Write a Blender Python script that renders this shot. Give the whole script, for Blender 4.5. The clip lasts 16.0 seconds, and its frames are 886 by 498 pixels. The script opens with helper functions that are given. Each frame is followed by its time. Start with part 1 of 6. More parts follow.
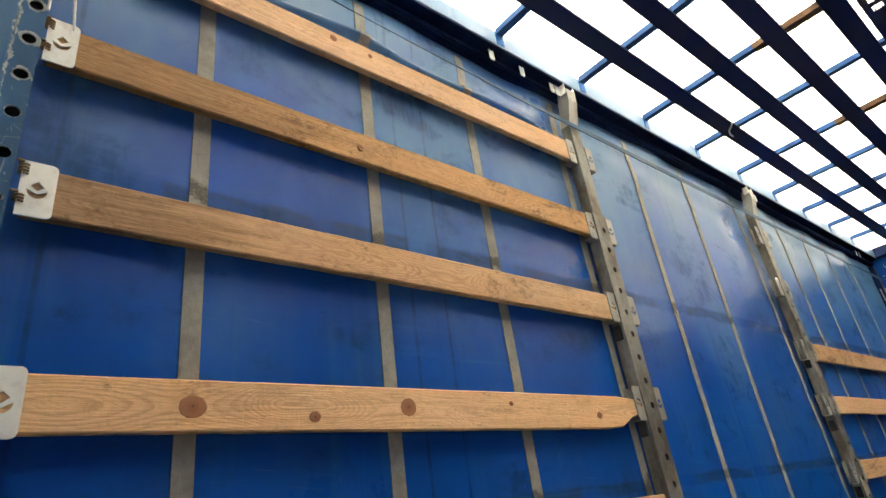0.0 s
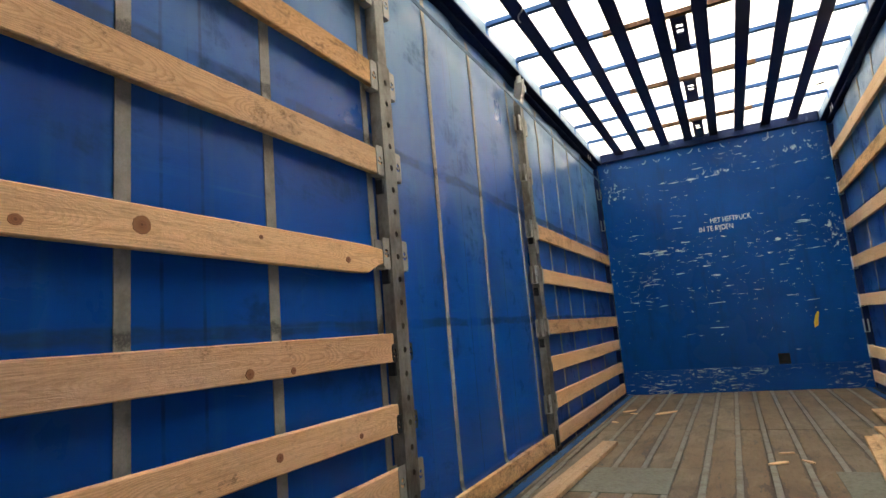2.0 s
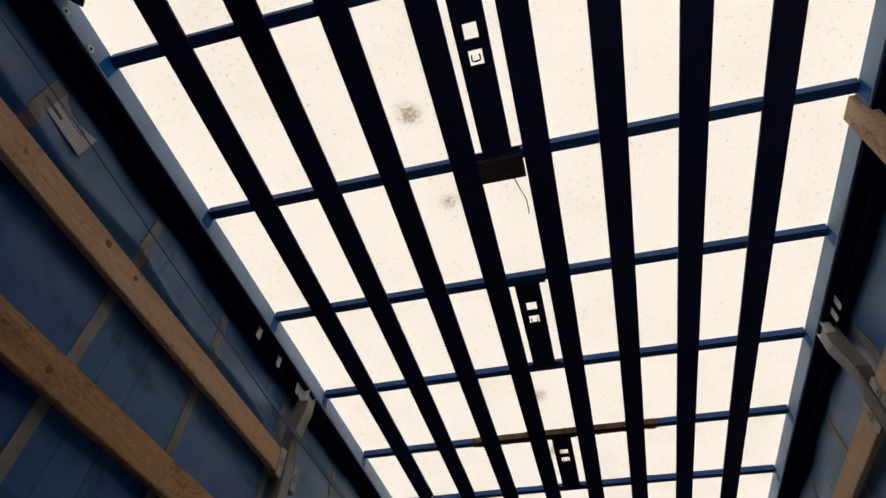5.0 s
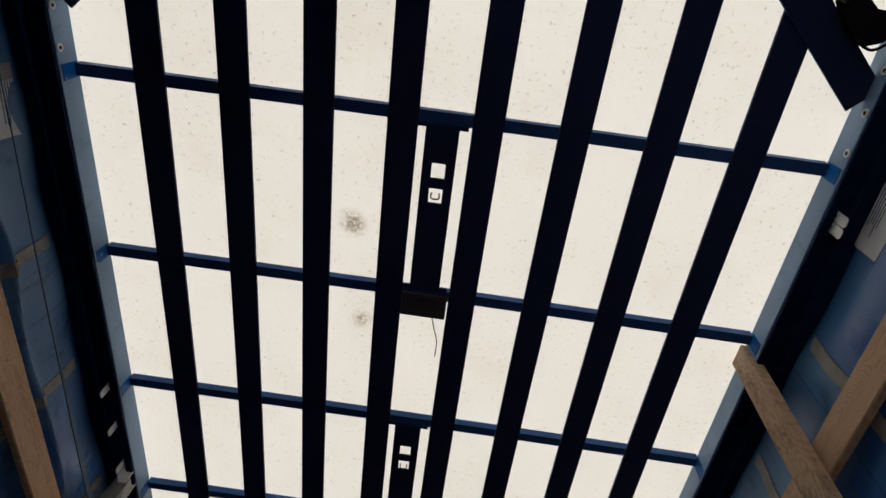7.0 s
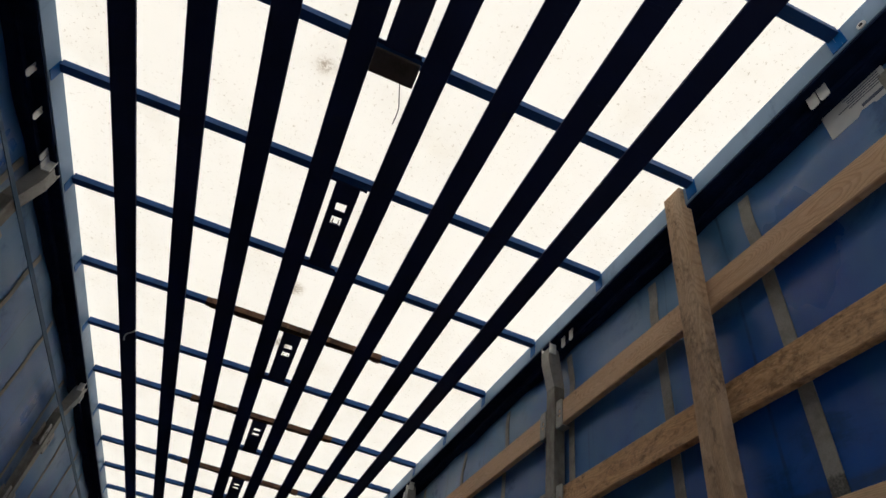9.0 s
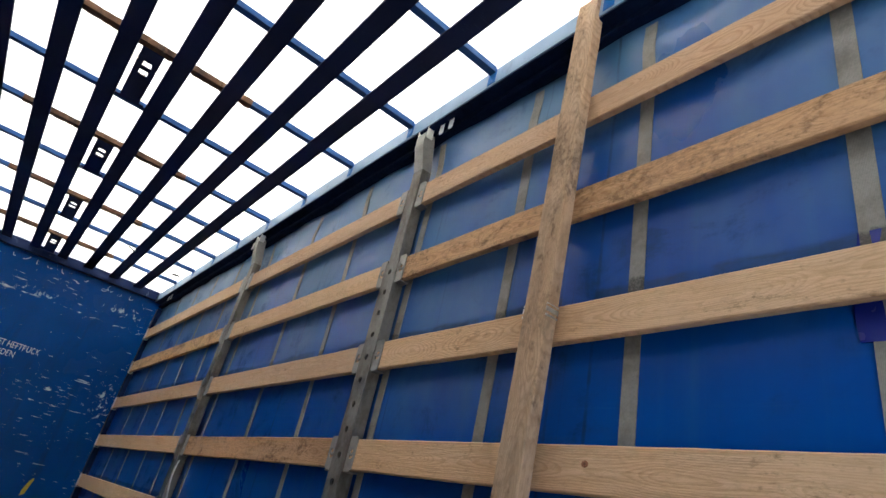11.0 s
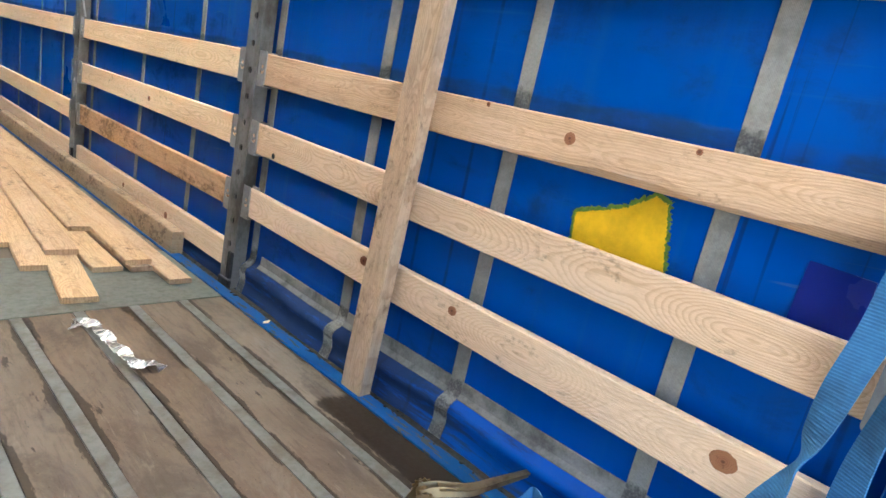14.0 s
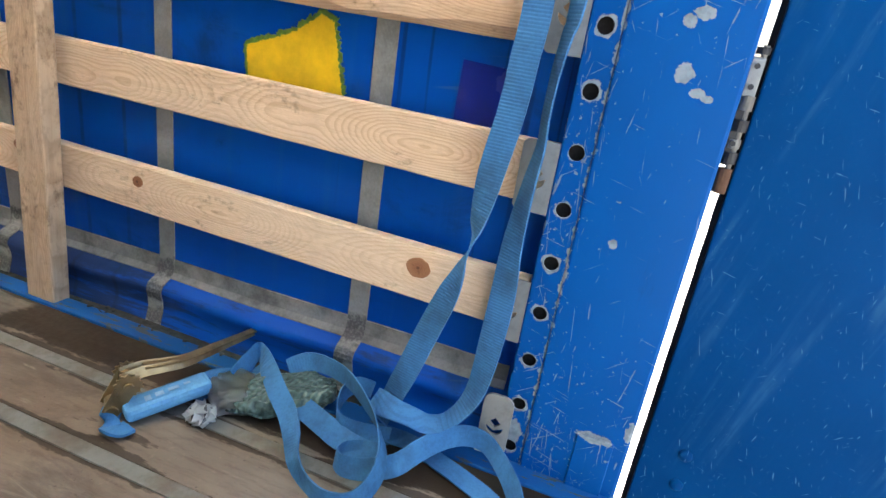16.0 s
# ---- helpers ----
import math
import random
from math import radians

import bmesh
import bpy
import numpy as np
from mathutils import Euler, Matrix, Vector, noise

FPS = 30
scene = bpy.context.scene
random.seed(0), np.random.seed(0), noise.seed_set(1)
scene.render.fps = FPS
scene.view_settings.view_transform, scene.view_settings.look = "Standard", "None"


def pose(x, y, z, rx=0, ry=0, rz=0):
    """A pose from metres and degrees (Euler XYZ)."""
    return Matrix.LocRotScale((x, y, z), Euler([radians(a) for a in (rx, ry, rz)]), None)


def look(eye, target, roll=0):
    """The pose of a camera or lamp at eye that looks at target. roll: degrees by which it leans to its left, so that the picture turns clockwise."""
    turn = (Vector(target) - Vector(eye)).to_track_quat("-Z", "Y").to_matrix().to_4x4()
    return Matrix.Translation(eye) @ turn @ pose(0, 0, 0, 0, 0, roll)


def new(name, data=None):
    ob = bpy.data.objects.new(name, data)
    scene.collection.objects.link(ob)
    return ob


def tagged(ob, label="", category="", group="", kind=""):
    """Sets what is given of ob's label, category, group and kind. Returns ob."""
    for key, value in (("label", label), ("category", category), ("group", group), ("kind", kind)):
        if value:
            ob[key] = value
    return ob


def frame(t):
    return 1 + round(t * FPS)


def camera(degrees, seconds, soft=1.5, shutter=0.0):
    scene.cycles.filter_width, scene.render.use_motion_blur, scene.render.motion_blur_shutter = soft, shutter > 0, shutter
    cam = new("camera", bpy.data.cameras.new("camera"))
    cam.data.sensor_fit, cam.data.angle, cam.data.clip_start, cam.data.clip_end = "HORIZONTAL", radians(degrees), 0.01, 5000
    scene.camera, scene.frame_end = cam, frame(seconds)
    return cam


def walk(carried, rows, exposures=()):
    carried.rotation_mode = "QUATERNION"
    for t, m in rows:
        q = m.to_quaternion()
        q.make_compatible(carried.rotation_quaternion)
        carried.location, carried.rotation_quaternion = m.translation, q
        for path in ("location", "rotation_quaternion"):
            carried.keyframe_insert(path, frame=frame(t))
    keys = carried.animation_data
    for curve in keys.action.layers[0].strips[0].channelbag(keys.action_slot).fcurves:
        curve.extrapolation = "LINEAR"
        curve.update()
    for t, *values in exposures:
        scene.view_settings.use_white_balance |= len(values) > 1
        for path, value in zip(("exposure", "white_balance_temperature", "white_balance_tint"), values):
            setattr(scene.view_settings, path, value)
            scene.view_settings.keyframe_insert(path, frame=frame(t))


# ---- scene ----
cam = camera(74.46, 16.0)
PATH = [
    (0, (0.0571, -0.0207, 0.8955), (-1.2680, 1.2163, 1.7404), -8.19),
    (0.5, (0.0479, -0.0196, 0.8976), (-1.1414, 1.3795, 1.6901), -7.27),
    (1, (0.0349, -0.0052, 0.8853), (-0.9340, 1.5987, 1.5843), -6.86),
    (1.5, (0.0267, 0.0145, 0.8639), (-0.7848, 1.7718, 1.3673), -6.05),
    (2, (0.0415, 0.0208, 0.8597), (-0.8153, 1.8037, 1.1548), -4.91),
    (2.5, (0.0481, 0.0171, 0.8737), (-0.5691, 1.9010, 1.1389), -4.15),
    (3, (0.0564, 0.0111, 0.8835), (-0.2844, 1.9556, 1.2045), -2.92),
    (3.5, (0.0569, 0.0126, 0.9198), (-0.2699, 1.8444, 1.6531), -2.48),
    (4, (0.0790, 0.0035, 0.9849), (-0.2500, 1.6573, 2.0603), -1.51),
    (4.5, (0.1013, -0.0490, 1.0500), (-0.3053, 1.5413, 2.1926), 1.47),
    (5, (0.1227, -0.0686, 1.0793), (-0.2438, 1.1837, 2.5950), 2.69),
    (5.2, (0.1213, -0.0734, 1.0864), (-0.2245, 1.0337, 2.7157), 3.37),
    (7.3, (0.0625, -0.0697, 1.1089), (0.0564, 0.8564, 2.8816), 10.66),
    (7.5, (0.0606, -0.0578, 1.1055), (0.0617, 0.9035, 2.8593), 11.39),
    (8, (0.0612, -0.0255, 1.0942), (0.1603, 0.9580, 2.8329), 12.49),
    (8.5, (0.0147, -0.0088, 1.0863), (0.2706, 1.1338, 2.7076), 11.22),
    (8.7, (0.0032, -0.0055, 1.0837), (0.2923, 1.2626, 2.6031), 10.92),
    (10.8, (0.0487, 0.0621, 1.0152), (1.0200, 1.5182, 1.9829), 13.32),
    (11, (0.0519, 0.0653, 1.0118), (1.0467, 1.5528, 1.9050), 13.24),
    (11.5, (0.0445, 0.0616, 0.9902), (1.1637, 1.6135, 1.5723), 13.24),
    (12, (0.0519, 0.0619, 0.9736), (1.1947, 1.6195, 1.4912), 12.91),
    (12.5, (0.0548, 0.0624, 0.9504), (1.3120, 1.5731, 1.3206), 12.62),
    (13, (0.0429, 0.0589, 0.9419), (1.3841, 1.5413, 1.0033), 12.14),
    (13.5, (0.0466, 0.0443, 0.9243), (1.3999, 1.4832, 0.6104), 11.96),
    (14, (0.0430, 0.0351, 0.8862), (1.5154, 1.2994, 0.4028), 11.99),
    (14.5, (0.0446, 0.0071, 0.8490), (1.5544, 1.1867, 0.2752), 11.48),
    (15, (0.0725, -0.0637, 0.8201), (1.5727, 1.0114, 0.0495), 11.22),
    (15.5, (0.1249, -0.1095, 0.8060), (1.7812, 0.7350, 0.0688), 10.17),
    (16, (0.1824, -0.1299, 0.7937), (1.9706, 0.4295, 0.0940), 8.95),
]
# seconds, stops, kelvin, tint
EXPOSURE = [(0.0, 3.4, 7400, 5), (1.0, 2.9, 7850, 6), (1.6, 2.88, 7600, 8), (2.5, 3.5, 6950, 8), (3.2, 3.27, 7000, 8), (3.6, 2.4, 7100, 9), (4.0, 1.08, 8200, 19), (4.5, 0.86, 7050, 20),
            (5.0, 0.65, 6700, 14), (8.4, 0.38, 6300, 10), (8.7, 0.55, 6350, 10), (10.8, 2.05, 6250, 10), (11.2, 2.68, 6200, 9), (11.6, 2.92, 6150, 8), (12.5, 3.27, 6150, 8), (14.0, 3.90, 6200, 7), (15.0, 3.93, 6450, 7), (16.0, 3.76, 6650, 8)]
walk(cam, [(t, look(eye, target, roll)) for t, eye, target, roll in PATH], EXPOSURE)

# ---- sky and sun: a bright, thinly overcast day over an open yard ----
world = bpy.data.worlds.new("sky")
scene.world = world
world.use_nodes = True
wn = world.node_tree.nodes
sky = wn.new("ShaderNodeTexSky")
sky.sky_type, sky.sun_disc = "NISHITA", False
sky.sun_elevation, sky.sun_rotation = radians(55), radians(20)
sky.dust_density, sky.air_density = 4.0, 1.0
wn["Background"].inputs["Strength"].default_value = 0.085
world.node_tree.links.new(sky.outputs[0], wn["Background"].inputs["Color"])
sun = new("sun", bpy.data.lights.new("sun", "SUN"))
sun.data.energy, sun.data.angle, sun.data.color = 5.0, radians(12), (1.0, 0.96, 0.9)
sun.matrix_world = look((0, 0, 0), (-math.sin(radians(20)) * math.cos(radians(55)), -math.cos(radians(20)) * math.cos(radians(55)), -math.sin(radians(55))))

# ---- measures of the truck body, metres ----
WALL = 1.25          # curtain
FACE = 1.19          # inner face of the battens
FRONT = 7.2          # bulkhead
REAR = -0.24         # outer end of the rear posts
ROOF = 2.839         # underside of the roof slats
BATTEN_TOPS = (2.45, 2.07, 1.68, 1.30, 0.92, 0.668, 0.42, 0.172)
LEFT_REAR = (2.44, 2.048, 1.657, 1.235, 0.887, 0.612, 0.37, 0.13)
LEFT_FRONT = (2.45, 2.065, 1.64, 1.30, 0.915, 0.645, 0.385, 0.142)
DROP = (0.0, 0.0, 0.008, 0.016, 0.02, 0.03, 0.035, 0.0)   # rear ends of the battens on the right
PILLARS = (2.115, 4.165)
BOWS = [0.401] + [1.0325 + 0.605 * k for k in range(10)]
SLATS = [-0.004 + 0.2598 * (k - 3.5) for k in range(8)]
rng = random.Random(7)


def camber(x):
    """How far the roof bows rise towards the middle."""
    return 0.004 * max(0.0, 1 - (x / 1.12) ** 2)


# ---- materials ----
class Nodes:
    """A small builder for node materials."""

    def __init__(self, name):
        self.mat = bpy.data.materials.new(name)
        self.mat.use_nodes = True
        self.tree = self.mat.node_tree
        self.bsdf = self.tree.nodes["Principled BSDF"]
        self.co = self.tree.nodes.new("ShaderNodeTexCoord").outputs["Object"]

    def put(self, socket, value):
        if hasattr(value, "is_output"):
            self.tree.links.new(value, socket)
        elif isinstance(value, (tuple, list)) and len(value) == 3 and socket.type == "RGBA":
            socket.default_value = (*value, 1)
        else:
            socket.default_value = value

    def node(self, kind, out=0, **ins):
        n = self.tree.nodes.new(kind)
        for k, v in ins.items():
            self.put(n.inputs[int(k[1:])] if k[0] == "_" and k[1:].isdigit() else n.inputs[k], v)
        return n.outputs[out]

    def math(self, op, a, b=0.0, c=0.0, clamp=False):
        n = self.tree.nodes.new("ShaderNodeMath")
        n.operation, n.use_clamp = op, clamp
        for i, v in enumerate((a, b, c)):
            self.put(n.inputs[i], v)
        return n.outputs[0]

    def vmath(self, op, a, b=(0, 0, 0)):
        n = self.tree.nodes.new("ShaderNodeVectorMath")
        n.operation = op
        self.put(n.inputs[0], a), self.put(n.inputs[1], b)
        return n.outputs[0]

    def scaled(self, xyz, source=None):
        return self.vmath("MULTIPLY", source or self.co, xyz)

    def noise(self, vec, scale, detail=4.0, rough=0.55, distort=0.0):
        return self.node("ShaderNodeTexNoise", 0, Vector=vec, Scale=scale, Detail=detail, Roughness=rough, Distortion=distort)

    def ramp(self, fac, lo, hi, a=0.0, b=1.0):
        n = self.tree.nodes.new("ShaderNodeMapRange")
        n.interpolation_type = "SMOOTHSTEP"
        for i, v in enumerate((fac, lo, hi, a, b)):
            self.put(n.inputs[i], v)
        return n.outputs[0]

    def mix(self, fac, a, b, mode="MIX"):
        n = self.tree.nodes.new("ShaderNodeMix")
        n.data_type, n.blend_type = "RGBA", mode
        self.put(n.inputs[0], fac), self.put(n.inputs[6], a), self.put(n.inputs[7], b)
        return n.outputs[2]

    def axis(self, i, source=None):
        n = self.tree.nodes.new("ShaderNodeSeparateXYZ")
        self.put(n.inputs[0], source or self.co)
        return n.outputs[i]

    def bump(self, height, strength=0.3, distance=0.01, normal=None):
        n = self.tree.nodes.new("ShaderNodeBump")
        self.put(n.inputs["Strength"], strength), self.put(n.inputs["Distance"], distance), self.put(n.inputs["Height"], height)
        if normal is not None:
            self.put(n.inputs["Normal"], normal)
        return n.outputs[0]

    def random(self):
        return self.node("ShaderNodeObjectInfo", 5)

    def done(self, color, rough, metal=0.0, normal=None, spec=None):
        self.put(self.bsdf.inputs["Base Color"], color)
        self.put(self.bsdf.inputs["Roughness"], rough)
        self.put(self.bsdf.inputs["Metallic"], metal)
        if normal is not None:
            self.put(self.bsdf.inputs["Normal"], normal)
        if spec is not None:
            self.put(self.bsdf.inputs["Specular IOR Level"], spec)
        return self.mat


def wood(name, light, dark, dirt, dirt_amount, knots=1.1, soiled=0.0, marks=1.0):
    """Sawn pine, grain along the object's x; rings bend round scattered knots."""
    n = Nodes(name)
    r = n.random()
    shift = n.node("ShaderNodeCombineXYZ", 0, _0=n.math("MULTIPLY", r, 37.0), _1=n.math("MULTIPLY", r, 11.0), _2=n.math("MULTIPLY", r, 5.0))
    p = n.vmath("ADD", n.co, shift)
    v = n.tree.nodes.new("ShaderNodeTexVoronoi")
    v.voronoi_dimensions = "2D"
    warp = n.math("MULTIPLY", n.noise(p, 30.0, 2), 0.05)
    n.put(v.inputs["Vector"], n.node("ShaderNodeCombineXYZ", 0, _0=n.math("MULTIPLY", n.axis(0, p), 4.2), _1=n.math("ADD", n.math("MULTIPLY", n.axis(2, p), 5.4), warp)))
    v.inputs["Scale"].default_value = 1.0
    v.inputs["Randomness"].default_value = 0.95
    dist = v.outputs["Distance"]
    gate = n.math("GREATER_THAN", n.axis(0, v.outputs["Color"]), knots)
    size = n.math("ADD", n.math("MULTIPLY", n.axis(1, v.outputs["Color"]), 0.075), 0.035)
    near = n.math("MULTIPLY", n.ramp(dist, size, 0.42, 1.0, 0.0), gate)
    knot = n.math("MULTIPLY", n.ramp(n.math("DIVIDE", dist, size), 0.8, 1.05, 1.0, 0.0), gate)
    q = n.vmath("ADD", p, n.node("ShaderNodeCombineXYZ", 0, _2=n.math("MULTIPLY", near, 0.03)))
    slow = n.noise(n.scaled((1.5, 8, 8), q), 1.0, 2)
    rings = n.noise(n.vmath("ADD", n.scaled((1.3, 60, 85), q), n.node("ShaderNodeCombineXYZ", 0, _2=n.math("MULTIPLY", slow, 9.0))), 1.0, 2, 0.5)
    fibre = n.noise(n.scaled((7, 160, 220), q), 1.0, 4, 0.65)
    patch = n.noise(n.scaled((1.3, 4, 5), p), 1.0, 4)
    saw = n.noise(n.scaled((95, 20, 9), p), 1.0, 3, 0.6)
    grain = n.math("ADD", n.math("MULTIPLY", n.ramp(rings, 0.40, 0.66), 0.20), n.math("MULTIPLY", fibre, 0.62))
    col = n.mix(n.ramp(grain, 0.26, 0.86), light, dark)
    fleck = n.ramp(n.noise(n.scaled((26, 260, 340), q), 1.0, 3, 0.6), 0.62, 0.74, 0.0, 0.12 + 0.15 * marks)
    col = n.mix(fleck, col, tuple(c * 0.55 for c in dark))
    col = n.mix(n.ramp(patch, 0.35, 0.7, 0.0, 0.4), col, n.mix(0.55, light, (0.60, 0.30, 0.10)))
    circles = n.math("SINE", n.math("MULTIPLY", dist, 330.0))
    kcol = n.mix(n.ramp(circles, -1, 1), (0.11, 0.036, 0.014), (0.22, 0.085, 0.032))
    kcol = n.mix(n.ramp(n.math("DIVIDE", dist, size), 0.55, 0.95), kcol, (0.06, 0.025, 0.012))
    col = n.mix(n.math("MULTIPLY", n.ramp(dist, size, 0.22, 1.0, 0.0), n.math("MULTIPLY", gate, 0.45)), col, (0.44, 0.19, 0.065))
    col = n.mix(knot, col, kcol)
    stain = n.noise(n.scaled((4.5, 9, 11), p), 1.0, 6, 0.70, 0.6)
    fine = n.noise(n.scaled((48, 60, 70), p), 1.0, 4, 0.7)
    d = n.ramp(n.math("ADD", n.math("MULTIPLY", stain, 0.62), n.math("MULTIPLY", fine, 0.38)), 0.64 - 0.24 * dirt_amount, 0.76 - 0.2 * dirt_amount, 0.0, 0.85)
    col = n.mix(d, col, dirt)
    smudge = n.ramp(n.noise(n.scaled((3.5, 10, 13), n.vmath("ADD", p, (3.7, 1.1, 2.9))), 1.0, 5, 0.7, 0.5), 0.52, 0.74, 0.0, 0.55 * marks)
    col = n.mix(smudge, col, tuple(c * 0.5 for c in dark))
    spots = n.ramp(n.noise(n.scaled((14, 34, 38), n.vmath("ADD", p, (8.3, 5.1, 1.7))), 1.0, 5, 0.72, 0.8), 0.60, 0.70, 0.0, 0.36 * marks)
    patchy = n.ramp(n.noise(n.scaled((1.6, 6, 8), n.vmath("ADD", p, (2.3, 9.1, 4.7))), 1.0, 3, 0.6), 0.46, 0.62)
    col = n.mix(n.math("MULTIPLY", spots, patchy), col, n.mix(0.4, dirt, (0.22, 0.14, 0.075)))
    ripple = n.noise(n.scaled((34, 60, 95), n.vmath("ADD", q, n.node("ShaderNodeCombineXYZ", 0, _2=n.math("MULTIPLY", n.noise(n.scaled((16, 16, 16), p), 1.0, 2), 0.05)))), 1.0, 3, 0.6)
    col = n.mix(n.ramp(ripple, 0.50, 0.66, 0.0, 0.08 + 0.2 * marks), col, tuple(c * 0.6 for c in dark))
    # growth rings of a plain-sawn board: distance to a pith line that wanders along it
    px = n.axis(0, p)
    wander = n.noise(n.node("ShaderNodeCombineXYZ", 0, _0=n.math("MULTIPLY", px, 1.1)), 1.0, 2, 0.4)
    rise = n.noise(n.node("ShaderNodeCombineXYZ", 0, _0=n.math("MULTIPLY", px, 1.7), _1=4.2), 1.0, 2, 0.45)
    across = n.math("SUBTRACT", n.axis(2, n.co), n.math("ADD", 0.0, n.math("MULTIPLY", wander, 0.11)))
    across = n.math("ADD", across, n.math("MULTIPLY", near, 0.03))
    under = n.math("MULTIPLY", n.math("SUBTRACT", rise, 0.36), 0.24)
    pith = n.math("SQRT", n.math("ADD", n.math("MULTIPLY", across, across), n.math("MULTIPLY", under, under)))
    pith = n.math("ADD", pith, n.math("MULTIPLY", n.noise(n.scaled((9, 20, 26), p), 1.0, 3, 0.6), 0.006))
    year = n.math("FRACT", n.math("DIVIDE", pith, 0.0046))
    lines = n.math("MULTIPLY", n.ramp(year, 0.35, 0.88), n.ramp(year, 0.90, 1.0, 1.0, 0.0))
    col = n.mix(n.math("MULTIPLY", lines, n.ramp(patch, 0.3, 0.62, 0.16, 0.46)), col, tuple(c * f for c, f in zip(dark, (0.72, 0.62, 0.52))))
    if soiled:
        reach = n.math("ADD", n.axis(0), n.math("MULTIPLY", n.math("SUBTRACT", n.noise(n.scaled((2.2, 30, 30)), 1.0, 4, 0.6), 0.5), 0.9))
        col = n.mix(n.math("MULTIPLY", n.ramp(reach, soiled * 0.5, soiled, 0.7, 0.0), n.ramp(fibre, 0.3, 0.7, 0.55, 1.0)), col, (0.15, 0.083, 0.038))
    tint = n.math("ADD", n.math("MULTIPLY", r, 0.3), 0.82)
    col = n.mix(1.0, col, n.node("ShaderNodeCombineColor", 0, _0=tint, _1=tint, _2=n.math("MULTIPLY", tint, n.math("ADD", n.math("MULTIPLY", r, -0.15), 1.05))), "MULTIPLY")
    h = n.math("SUBTRACT", n.math("ADD", n.math("MULTIPLY", grain, -1.0), n.math("ADD", n.math("MULTIPLY", saw, 0.25), n.math("MULTIPLY", ripple, -0.6))), n.math("MULTIPLY", knot, 0.4))
    return n.done(col, n.ramp(fibre, 0.3, 0.8, 0.62, 0.85), 0.0, n.bump(h, 0.7, 0.003), 0.22)


WOOD_FRESH = wood("pine_fresh", (0.83, 0.615, 0.415), (0.69, 0.48, 0.30), (0.24, 0.165, 0.10), 0.34, marks=0.35)
WOOD_USED = wood("pine_used", (0.65, 0.405, 0.225), (0.46, 0.265, 0.13), (0.14, 0.080, 0.042), 0.68)
WOOD_WARM = wood("pine_warm", (0.71, 0.455, 0.285), (0.52, 0.31, 0.182), (0.14, 0.08, 0.042), 0.36, marks=0.7)
WOOD_PROP = wood("pine_prop", (0.52, 0.385, 0.275), (0.37, 0.255, 0.17), (0.14, 0.09, 0.06), 0.60)
WOOD_PILE = wood("pine_pile", (0.61, 0.43, 0.275), (0.44, 0.285, 0.165), (0.13, 0.085, 0.05), 0.50)
WOOD_TAN = wood("pine_tan", (0.71, 0.49, 0.315), (0.56, 0.365, 0.215), (0.20, 0.12, 0.06), 0.34, marks=0.55)
WOOD_DIRTY = wood("pine_dirty", (0.54, 0.315, 0.16), (0.38, 0.205, 0.095), (0.13, 0.070, 0.035), 0.6, soiled=0.85)
WOOD_SPOTTED = wood("pine_spotted", (0.65, 0.42, 0.245), (0.47, 0.28, 0.15), (0.15, 0.088, 0.048), 0.5, soiled=0.55)
WOOD_GREY = wood("pine_weathered", (0.43, 0.32, 0.21), (0.31, 0.22, 0.135), (0.09, 0.07, 0.05), 0.6)


